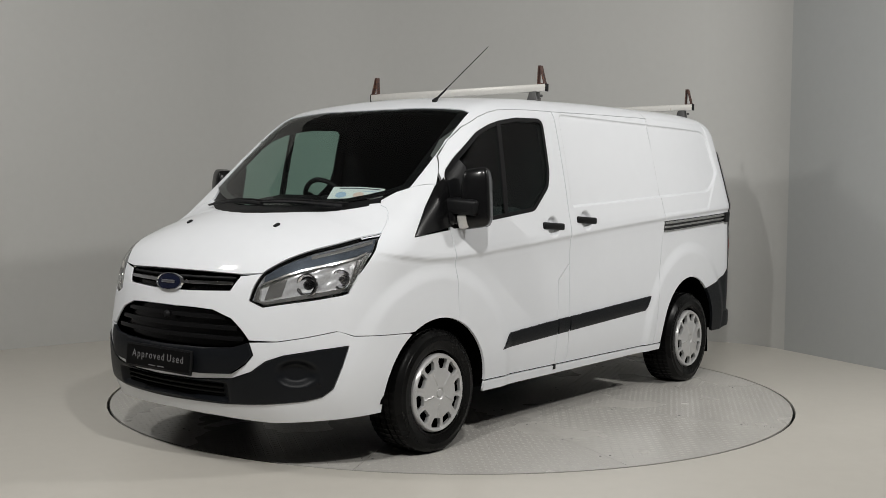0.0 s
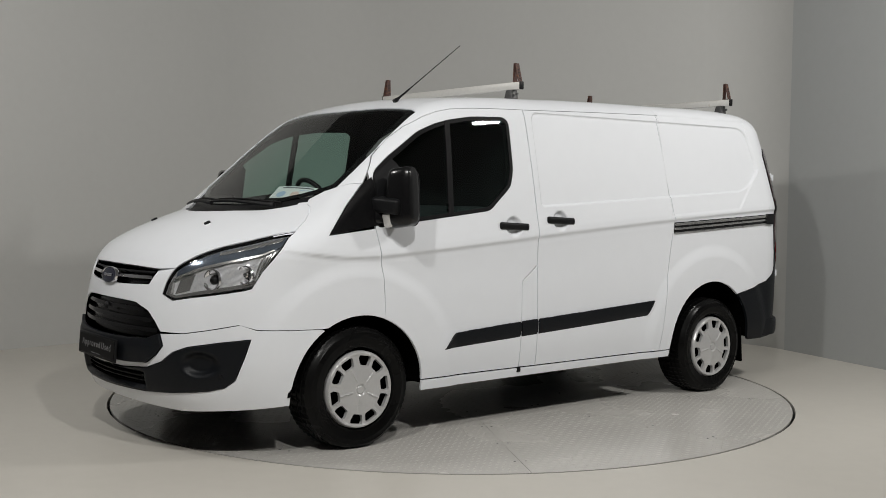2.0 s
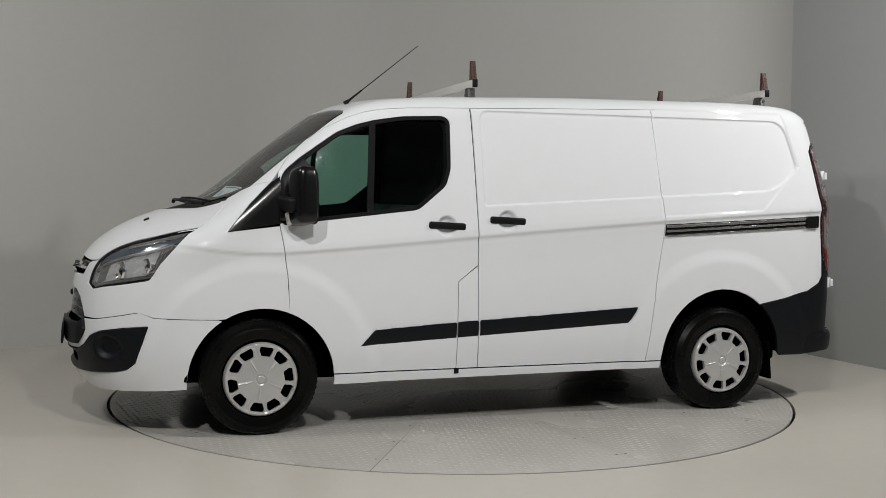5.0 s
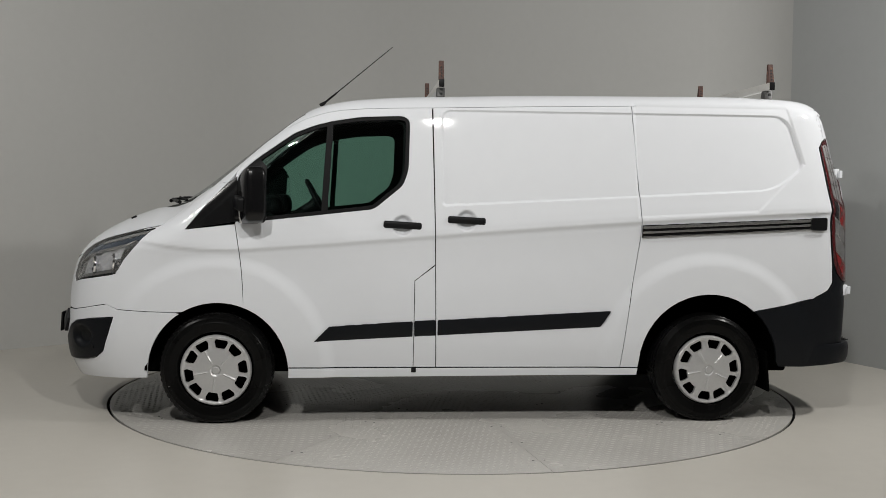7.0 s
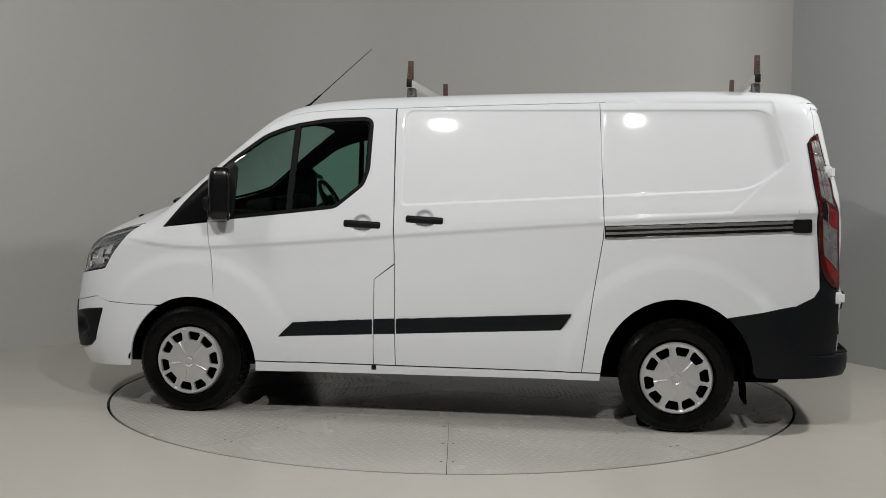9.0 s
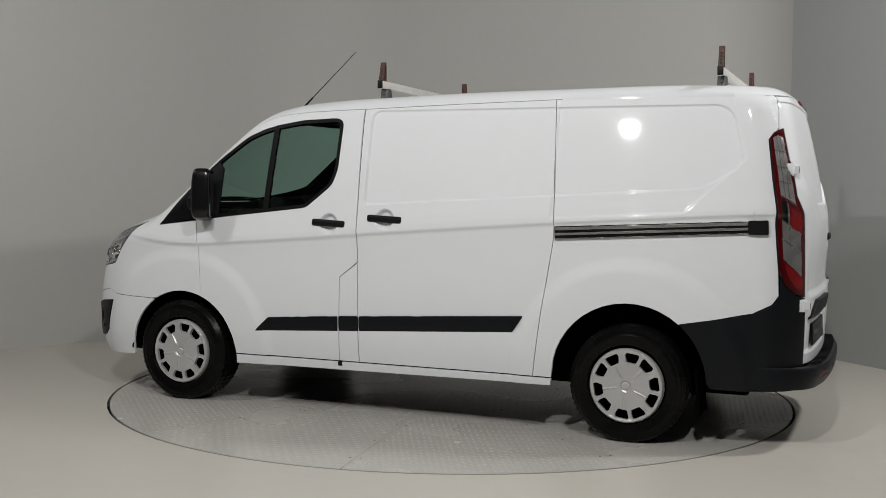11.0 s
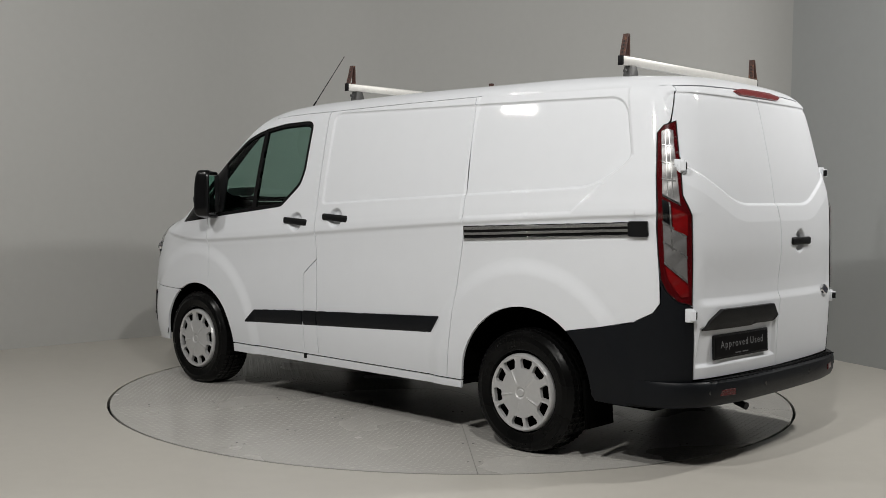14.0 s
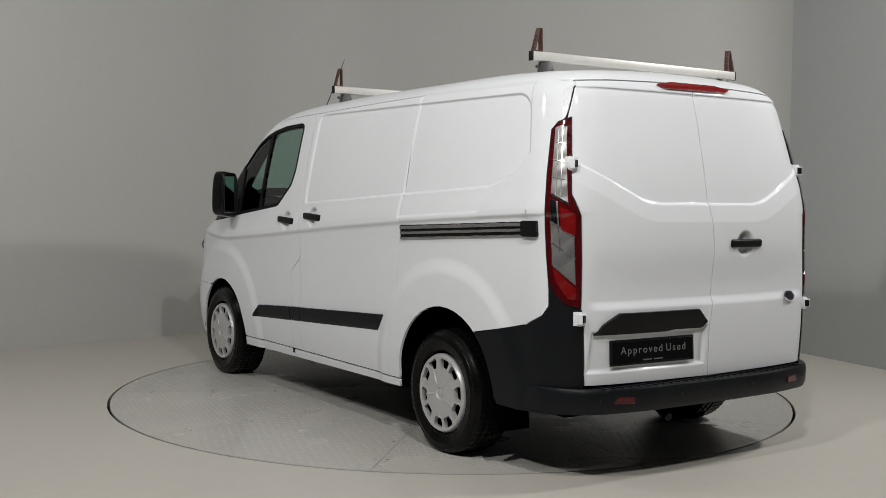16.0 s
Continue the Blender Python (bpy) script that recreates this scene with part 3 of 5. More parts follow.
# front wings
loop = cat(on("side", *arch(*FRONT_ARCH, 60, 112)[::-1]), on("side", (1.70, 0.648), (1.85, 0.652), (2.04, 0.660)), [(2.125, 0.868, 0.69), (2.095, 0.878, 0.78), (2.06, 0.886, 0.871)],
           [(2.003, 0.901, 0.962), (1.915, 0.905, 1.06), (1.85, 0.866, 1.12)], on("top", *BONNET_SIDE[1::-1], *BONNET_BACK[:-4:-1]), on("top", (1.615, 0.67), (1.545, 0.715), (1.50, 0.772)), on("side", *SAIL[::-1]), on("side", (1.362, 1.166), *DOOR_FRONT[:0:-1]))
panel("front_wing", "hull", loop, PAINT, van, label="white painted front wing", sides=BOTH, cell=0.0115)
loop = on("side", *SAIL, (1.350, 1.442), (1.333, 1.18))
panel("mirror_sail", "side", loop, GLOSSBLACK, van, off=0.004, label="black triangular trim at the screen pillar", sides=BOTH)

# front doors
HOLE = soften([(1.345, 1.168), (1.352, 1.42), (1.325, 1.475), (1.233, 1.553), (1.022, 1.700), (0.90, 1.748), (0.793, 1.775), (0.629, 1.801), (0.382, 1.811), (0.343, 1.785), (0.352, 1.495), (0.384, 1.40), (0.555, 1.26), (0.889, 1.222), (1.151, 1.193)], 0.03)
loop = cat(on("side", *DOOR_FRONT), on("side", *DOOR_TOP), on("side", (0.189, 0.935), (0.31, 0.84), (0.315, 0.325), (1.05, 0.325)), on("side", *arch(*FRONT_ARCH, 176, 114)))
doors = panel("front_door", "side", [loop, on("side", *HOLE)], PAINT, van, label="white front door with a black-framed window", sides=BOTH, cell=0.0105, fine=[(0.385, 1.165, 0.10, 0.008)])
HI = inset(dense(HOLE, 0.02), 0.020)
glass_loop = skin("side", HI)
panel("window_seal", "side", [on("side", *HOLE), glass_loop], SEAL, doors, off=-0.002, gap=0.0, lip=0.012, label="black window rubber", sides=BOTH)
panel("door_trim_triangle", "side", on("side", (1.33, 1.19), (1.338, 1.45), (1.215, 1.545), (1.175, 1.50), (1.19, 1.21)), PLASTIC, doors, off=0.0015, label="black mirror mounting panel", sides=BOTH)
for q in panel("window_glass", "side", glass_loop, SIDEGLASS, doors, off=-0.008, gap=-0.004, lip=0, cell=0.06, label="green-tinted window glass", sides=BOTH):
    q.visible_shadow = False
panel("window_divider", "side", on("side", (0.793, 1.776), (0.827, 1.768), (0.862, 1.228), (0.826, 1.231)), SEAL, doors, off=0.0, lip=0.02, gap=0.0, label="black upright window bar", sides=BOTH)


def door_handle(u, mode, width, parent, s=1, rz=0.0, tilt=0.0):
    """A black pull handle over a shallow bowl."""
    p = on(mode, u)[0] * (1, s, 1)
    if mode == "side":
        m = pose(p[0], p[1] + s * 0.024, p[2], 90, 0, 0) @ pose(0, 0, 0, 0, 0, tilt)
    else:
        m = pose(p[0] - 0.024, p[1], p[2], 90, 0, 90)
    bm = box_bm(width, 0.042, 0.026, m, 0.0125, 4)
    n = (0, -s * 0.018, 0) if mode == "side" else (0.018, 0, 0)
    for e in (-1, 1):
        q = Vector((e * width * 0.43 * 1.0, 0, 0))
        q = m.to_3x3() @ q
        box_bm(0.022, 0.028, 0.03, Matrix.Translation(q + Vector(n)) @ m, 0.004, 1, bm)
    return from_bm("door_handle", bm, PLASTIC, parent, "black plastic pull handle")


for s, d in zip(BOTH, doors):
    door_handle((0.385, 1.167), "side", 0.225, d, s, tilt=3)


def door_mirror(s, parent):
    """A black door mirror folded slightly back, with its base, arm, glass, rim and clear repeater."""
    turn = pose(1.244, 1.020 * s, 1.332, 0, 0, 23 * s)
    b = bmesh.new()
    bmesh.ops.create_cube(b, size=2.0)
    bmesh.ops.subdivide_edges(b, edges=b.edges[:], cuts=11, use_grid_fill=True)
    for v in b.verts:
        x, y, z = v.co
        k = (abs(x) ** 6 + abs(y) ** 6 + abs(z) ** 6) ** (1 / 6)
        x, y, z = x / k, y / k, z / k
        x = x * (1.0 - 0.16 * max(z, 0) ** 2 - 0.10 * y * y) if x > 0 else x * 0.72
        y = y * (1 - 0.11 * z) + 0.04 * (1 - z * z)
        v.co = turn @ Vector((0.072 * x, 0.080 * y * s, 0.160 * z + 0.012 * y))
    hs = from_bm("door_mirror", b, GLOSSBLACK, parent, "black door mirror housing", 50)
    rim = [turn @ Vector((-0.046, (0.073 * math.copysign(abs(math.cos(t)) ** 0.42, math.cos(t)) * (1 - 0.10 * math.sin(t)) + 0.002) * s, 0.150 * math.copysign(abs(math.sin(t)) ** 0.42, math.sin(t)))) for t in np.linspace(0, 2 * math.pi, 48, endpoint=False)]
    from_bm("mirror_rim", tube_bm(rim, 0.0055, 6, True), PLASTIC, hs, "grey mirror edge rim", 60)
    from_bm("mirror_arm", box_bm(0.105, 0.205, 0.084, pose(1.305, 0.972 * s, 1.290, s * -4, 4, s * 14), 0.020, 3), PLASTIC, hs, "black mirror arm")
    from_bm("mirror_base", box_bm(0.135, 0.060, 0.150, pose(1.300, 0.915 * s, 1.262, s * 10, 0, s * 3), 0.022, 3), GLOSSBLACK, hs, "black mirror base on the door")
    from_bm("arm_groove", box_bm(0.107, 0.130, 0.004, pose(1.305, 0.972 * s, 1.290, s * -4, 4, s * 14) @ pose(0.0, 0, -0.018), 0.001, 1), SEAL, hs)
    from_bm("repeater_lamp", box_bm(0.060, 0.062, 0.080, pose(1.300, 0.985 * s, 1.212, 10 * s, 8, 16 * s), 0.014, 3), REPEATER, hs, "clear indicator repeater")
    from_bm("mirror_glass", box_bm(0.004, 0.128, 0.258, turn @ pose(-0.0525, 0.003 * s, 0.0), 0.0018, 1), MIRROR, hs, "mirror glass")


for s, d in zip(BOTH, doors):
    door_mirror(s, d)

# sliding load door, pillar patch, rear quarters, sills
SLIDE_BACK = [(-1.0, 1.898), (-1.012, 1.70), (-1.022, 1.51), (-1.035, 1.30), (-1.041, 1.176), (-1.036, 1.10), (-0.984, 0.771), (-0.925, 0.325)]
loop = on("side", (0.205, 1.866), (-0.4, 1.884), *SLIDE_BACK, (0.18, 0.325), (0.184, 0.6), (0.188, 0.935))
slide = panel("sliding_door", "side", loop, PAINT, van, label="white sliding load door with a pressed panel", sides=BOTH, cell=0.0078, fine=[(0.01, 1.197, 0.10, 0.008)])
for s, d in zip(BOTH, slide):
    door_handle((0.008, 1.198), "side", 0.225, d, s, tilt=3)
loop = on("side", (0.189, 0.932), (0.31, 0.84), (0.315, 0.325), (0.181, 0.325), (0.184, 0.6))
panel("filler_flap", "side", loop, PAINT, van, label="white lower pillar patch", sides=BOTH)
loop = cat(on("side", *SLIDE_BACK), on("side", (-1.035, 0.325)), on("side", *arch(*REAR_ARCH, 3, 131)), on("side", (-1.745, 0.665), (-1.93, 0.698), (-2.12, 0.740), (-2.12, 1.2), (-2.12, 1.895), (-1.6, 1.905)))
quarter = panel("rear_quarter", "side", loop, PAINT, van, label="white rear quarter panel with a wheel arch", sides=BOTH, cell=0.0075, join=lambda p: (np.abs(p[:, 0] + 2.12) < 0.0015) | ((p[:, 2] > 1.88) & (p[:, 0] < -1.03)))
loop = cat(on("side", (-2.12, 0.740), (-2.12, 1.2), (-2.12, 1.895)), on("rear", (0.70, 1.902), (0.735, 1.82), (0.770, 1.722)), [(-2.183, 0.834, 1.66), (-2.21, 0.88, 1.45), (-2.235, 0.908, 1.21), (-2.257, 0.903, 0.956), (-2.262, 0.902, 0.838)], on("side", (-2.22, 0.79)))
panel("rear_corner", "tail", loop, PAINT, quarter, sides=BOTH, cell=0.014, label="white rounded rear corner", join=lambda p: (np.abs(p[:, 0] + 2.12) < 0.0015) | ((p[:, 2] > 1.88) & (np.abs(p[:, 1]) > 0.705)))
loop = on("side", (1.048, 0.320), (-1.035, 0.320), (-1.03, 0.278), (1.05, 0.262))
panel("sill", "side", loop, PAINT, van, off=0.002, label="white sill", sides=BOTH)

# strips added behind the shut lines; dark ones stand in for the gap's shade


def seam(mode, points, sides=BOTH, width=0.034, mat=None):
    q = dense(np.array(points, float), 0.02, False)
    q = np.concatenate([q, [points[-1]]])
    t = np.gradient(q, axis=0)
    t /= np.linalg.norm(t, axis=1)[:, None]
    n = np.stack([-t[:, 1], t[:, 0]], -1) * width / 2
    panel("seam_rubber", mode, skin(mode, np.concatenate([q + n, (q - n)[::-1]])), mat or SEAL, van, gap=0.0, lip=0.0, off=-0.013 if mat is None else -0.0055, cell=0.02, sides=sides)


seam("side", DOOR_FRONT)
seam("side", DOOR_TOP[:9], mat=GAPSHADE, width=0.014)
seam("side", [(-2.12, 0.775), (-2.12, 1.89)], mat=PAINT, width=0.03)
seam("tail", [tuple(q) for q in flat("tail", cat(on("side", (-2.09, 1.893)), on("side", (-2.12, 1.892)), on("rear", (0.705, 1.897))))], mat=PAINT, width=0.03)
seam("side", [(-1.2, 1.9), (-1.6, 1.905), (-2.12, 1.895)], mat=PAINT, width=0.03)
seam("rear", [(0.755, 1.862), (0.70, 1.90)], mat=PAINT, width=0.03)
seam("top", [*BONNET_BACK[6:], *BONNET_SIDE[:3]], mat=PAINT)
seam("side", DOOR_TOP[:9], width=0.012)
seam("side", [*DOOR_TOP[8:], (-0.4, 1.884), (-1.0, 1.898)])
seam("side", [(0.20, 1.862), (0.189, 0.935), (0.181, 0.325)])
seam("side", [(0.19, 0.935), (0.31, 0.84), (0.315, 0.325)], width=0.026)
seam("side", SLIDE_BACK)
seam("side", [(1.05, 0.323), (-1.03, 0.323)])

# rubbing strips
STRIPS = ([(0.906, 0.474), (0.808, 0.569), (0.322, 0.601), (0.322, 0.492)], [(0.309, 0.602), (0.186, 0.608), (0.186, 0.499), (0.309, 0.493)], [(0.172, 0.608), (-0.864, 0.664), (-0.788, 0.552), (0.172, 0.499)])
for q in STRIPS:
    panel("rubbing_strip", "side", on("side", *soften(q, 0.008, 3)), BUMPER, van, gap=0.0, off=0.012, lip=0.016, cell=0.010, label="dark grey side rubbing strip", sides=BOTH,
          relief=lambda p: -0.010 * np.clip(np.abs((p[:, 2] - 0.585 + 0.052 * p[:, 0]) / 0.055), 0, 1.2) ** 3)

# sliding door rail
rail = panel("slide_rail", "side", on("side", (-1.045, 1.178), (-2.17, 1.230), (-2.175, 1.163), (-1.045, 1.105)), GLOSSBLACK, van, gap=0.0, off=0.002, lip=0.01, label="sliding door rail with chrome edges", sides=BOTH)
for z0, z1 in ((0.017, 0.031), (-0.011, 0.001), (-0.036, -0.030)):
    panel("rail_strip", "side", on("side", (-1.05, 1.141 + z0), (-2.12, 1.194 + z0 * 0.92), (-2.12, 1.194 + z1 * 0.92), (-1.05, 1.141 + z1)), RAILMETAL, rail, gap=0.0, off=0.010, lip=0.008, sides=BOTH, label="bright rail edge")
panel("rail_cap", "side", on("side", *soften([(-2.09, 1.230), (-2.188, 1.234), (-2.190, 1.158), (-2.09, 1.158)], 0.012)), PLASTIC, rail, gap=0.0, off=0.018, lip=0.018, sides=BOTH, label="black rail end cap")

# front end
LAMP = cat([(2.375, 0.510, 0.830), (2.360, 0.520, 0.885), (2.345, 0.528, 0.915)], skin("top", np.array(BONNET_SIDE[:0:-1])), [(1.85, 0.866, 1.12), (1.915, 0.905, 1.06), (2.003, 0.901, 0.962), (2.06, 0.886, 0.871), (2.10, 0.866, 0.859), (2.215, 0.787, 0.838), (2.305, 0.668, 0.818), (2.353, 0.580, 0.801)])
GRILLE_LOW = [(0.0, 0.782), (0.2, 0.781), (0.32, 0.776), (0.43, 0.740), (0.49, 0.69), (0.535, 0.640)]
PLATE_TOP = [(0.535, 0.632), (0.45, 0.604), (0.3, 0.596), (0.0, 0.592)]
PLATE_LOW = [(0.0, 0.466), (0.30, 0.468), (0.45, 0.478), (0.52, 0.525), (0.558, 0.572), (0.535, 0.632)]
INTAKE_TOP = [(0.0, 0.432), (0.25, 0.436), (0.45, 0.452), (0.55, 0.49), (0.62, 0.545)]
SEAM = [(2.336, 0.665, 0.640), (2.25, 0.78, 0.662), (2.17, 0.846, 0.680), (2.125, 0.868, 0.688)]
half = cat(on("front", (0, 0.862), (0.15, 0.864), (0.40, 0.874), (0.435, 0.945), (0.49, 0.953)), LAMP[[3, 2, 1, 0, -1, -2, -3, -4, -5]], [(2.095, 0.878, 0.78)], SEAM[::-1], on("front", *GRILLE_LOW[::-1]))
panel("front_panel", "nose", both_ways(half), PAINT, van, label="white painted front panel round the grilles", cell=0.022)
half = cat(on("front", *PLATE_LOW), SEAM[::1], on("side", (2.04, 0.660), (1.85, 0.652), (1.695, 0.648)), on("side", *arch(*FRONT_ARCH, 57, 2, 10)), on("side", (1.862, 0.262), (2.0, 0.255)), [(2.12, 0.85, 0.25), (2.31, 0.60, 0.235), (2.40, 0.3, 0.25)], on("front", (0, 0.258)))
half_hole = cat(on("front", *INTAKE_TOP), [(2.33, 0.70, 0.575), (2.20, 0.81, 0.60), (2.08, 0.893, 0.614), (2.11, 0.88, 0.52), (2.150, 0.856, 0.41), (2.19, 0.82, 0.372), (2.251, 0.770, 0.355)], on("front", (0.60, 0.335), (0.40, 0.322), (0.0, 0.318)))
bumper = panel("front_bumper", "nose", [both_ways(half), both_ways(half_hole)], PAINT, van, label="white front bumper with dark inserts", cell=0.022)


def insert_relief(p):
    """Hollow for the fog lamps, sunk middle for the air intake."""
    y = np.abs(p[:, 1])
    fog = 0.034 * step(0.088, 0.045, np.hypot((y - 0.735) * 1.1, (p[:, 2] - 0.49) * 1.25))
    mid = 0.035 * step(0.44, 0.38, y) * step(0.335, 0.35, p[:, 2]) * step(0.432, 0.415, p[:, 2])
    return 0.006 - fog - mid


insert = panel("bumper_insert", "nose", both_ways(half_hole), BUMPER, bumper, off=0.0, lip=0.02, cell=0.009, label="dark grey lower bumper insert", relief=insert_relief)
for s in BOTH:
    from_bm("fog_lamp", lathe([(0.0, 0.012), (0.028, 0.010), (0.036, 0.002), (0.040, 0.006), (0.044, -0.02)], 28, pose(2.226, 0.724 * s, 0.49) @ pose(0, 0, 0, 0, 90, 0) @ pose(0, 0, 0, -24 * s, 0, 0)), GLOSSBLACK, insert, "round fog lamp")
    j = skin("nose", flat("nose", np.array([(2.19, 0.80, 0.43)])))[0] * (1, s, 1)
    from_bm("parking_sensor", lathe([(0.0, 0.003), (0.011, 0.003), (0.012, -0.006)], 16, pose(*(j + (0.005, 0.005 * s, 0)), 0, 90, 45 * s)), PLASTIC, insert, "round parking sensor")
for i in range(3):
    z = 0.350 + 0.025 * i
    strip = cat(on("front", *[(y, z) for y in np.linspace(-0.38, 0.38, 14)]), on("front", *[(y, z + 0.008) for y in np.linspace(0.38, -0.38, 14)]))
    panel("intake_slat", "nose", strip, UNDER, insert, gap=0.0, off=-0.020, lip=0.02, cell=0.03)

half = cat(on("front", *PLATE_LOW), on("front", *PLATE_TOP))
plinth = panel("plate_plinth", "nose", both_ways(half), BUMPER, bumper, off=0.012, lip=0.03, cell=0.02, label="dark grey moulded centre of the bumper",
               relief=lambda p: 0.000 + 0.008 * step(0.60, 0.56, p[:, 2]) * step(0.545, 0.47, np.abs(p[:, 1])))
half = cat(on("front", *GRILLE_LOW), on("front", *PLATE_TOP))
low_loop = both_ways(half)
grille = panel("lower_grille", "nose", low_loop, GLOSSBLACK, van, off=-0.045, lip=-0.04, cell=0.03, label="black lower grille with horizontal slats")
for z, w in ((0.745, 0.385), (0.695, 0.46), (0.645, 0.500)):
    ys = np.linspace(-w, w, 18)
    strip = cat(on("front", *[(y, z - 0.010) for y in ys]), on("front", *[(y, z + 0.009) for y in ys[::-1]]))
    panel("slat", "nose", strip, GLOSSBLACK, grille, gap=0.0, off=-0.014, lip=0.03, cell=0.03)
b0 = on("front", (0.0, 0.735))[0]
from_bm("grille_sensor", lathe([(0.0, 0.004), (0.012, 0.004), (0.016, 0.0), (0.02, -0.01)], 18, pose(*(b0 + (0.0, 0, 0)), 0, 90, 0)), PLASTIC, grille, "small round sensor")
half = cat(on("front", (0, 0.956), (0.2, 0.955), (0.428, 0.948), (0.398, 0.876), (0.15, 0.867), (0, 0.864)))
upper = panel("upper_grille", "nose", both_ways(half), GLOSSBLACK, van, off=-0.035, lip=-0.03, cell=0.03, label="narrow black upper grille with a chrome bar")
ys = np.linspace(-0.405, 0.405, 22)
strip = cat(on("front", *[(y, 0.894 + 0.02 * abs(y)) for y in ys]), on("front", *[(y, 0.908 + 0.02 * abs(y)) for y in ys[::-1]]))
panel("chrome_bar", "nose", strip, CHROME, upper, gap=0.0, off=-0.002, lip=0.02, cell=0.03, label="chrome bar")
strip = cat(on("front", *[(y, 0.930 + 0.01 * abs(y)) for y in ys]), on("front", *[(y, 0.937 + 0.01 * abs(y)) for y in ys[::-1]]))
panel("grille_slat", "nose", strip, PLASTIC, upper, gap=0.0, off=-0.008, lip=0.02, cell=0.03)


def oval(n, a, b):
    return [(a * math.cos(2 * math.pi * i / n), b * math.sin(2 * math.pi * i / n)) for i in range(n)]


b0 = on("front", (0.0, 0.898))[0]
bm = lathe([(0.0, 0.010), (0.05, 0.0095), (0.088, 0.007), (0.093, 0.003), (0.0935, 0.0)], 48, pose(b0[0] + 0.012, 0, 0.898, 0, 78, 0) @ Matrix.Diagonal((0.43, 1.0, 1.0, 1)))
badge = from_bm("badge", bm, BLUE, van, "blue oval badge with a chrome rim")
from_bm("badge_rim", lathe([(0.090, 0.004), (0.095, 0.009), (0.103, 0.008), (0.107, -0.002), (0.1, -0.02)], 48, pose(b0[0] + 0.012, 0, 0.898, 0, 78, 0) @ Matrix.Diagonal((0.43, 1.0, 1.0, 1))), CHROME, badge, "chrome rim")
from_bm("badge_mark", box_bm(0.003, 0.105, 0.013, pose(b0[0] + 0.0235, 0, 0.90, 0, -12, 0), 0.001, 1), CHROME, badge, "silver mark")

# headlamps
LAMP_FOOT = flat("nose", np.concatenate([LAMP[:1], LAMP[:-6:-1], LAMP[-6:-5]]))
LAMP_TOP = flat("nose", LAMP[2:10])


def along(line, f):
    """A place on a flat line, f from 0 to 1 along its length."""
    d = np.concatenate([[0], np.cumsum(np.linalg.norm(np.diff(line, axis=0), axis=1))])
    return np.stack([np.interp(f, d / d[-1], line[:, 0]), np.interp(f, d / d[-1], line[:, 1])], -1)


def lamp_place(corners):
    """Flat places in the headlamp: f from the grille end to the swept-back tip, g from its foot to its top."""
    f, g = np.array(corners, float).T
    return along(LAMP_FOOT, f) * (1 - g)[:, None] + along(LAMP_TOP, f) * g[:, None]


def band(f0, f1, g0, g1, lean=0.0):
    fs = np.linspace(f0, f1, 9)
    return [(f, g0) for f in fs] + [(f + lean, g1) for f in fs[::-1]]


LAMP_PIECES = [("lamp_brow", SMOKE, -0.016, band(0.10, 0.95, 0.70, 0.93), "smoked blue inner lamp brow"),
               ("brow_edge", RAILMETAL, -0.010, band(0.08, 0.90, 0.635, 0.675), "bright edge under the brow"),
               ("brow_strip", RAILMETAL, -0.010, band(0.45, 0.93, 0.845, 0.90), "bright strip on the brow"),
               ("lamp_strip", RAILMETAL, -0.012, band(0.03, 0.94, 0.06, 0.13), "chrome strip along the lamp's foot"),
               ("end_strip", RAILMETAL, -0.012, band(0.035, 0.075, 0.15, 0.62), "chrome strip at the grille end"),
               ("side_reflector", RAILMETAL, -0.020, band(0.12, 0.26, 0.20, 0.56, 0.03), "bright side reflector")]
LAMP_PIECES += [("lamp_fin", RAILMETAL, -0.010, band(f, f + 0.012, 0.18, 0.58, 0.02), "silver lamp fin") for f in (0.79, 0.83, 0.87, 0.91)]

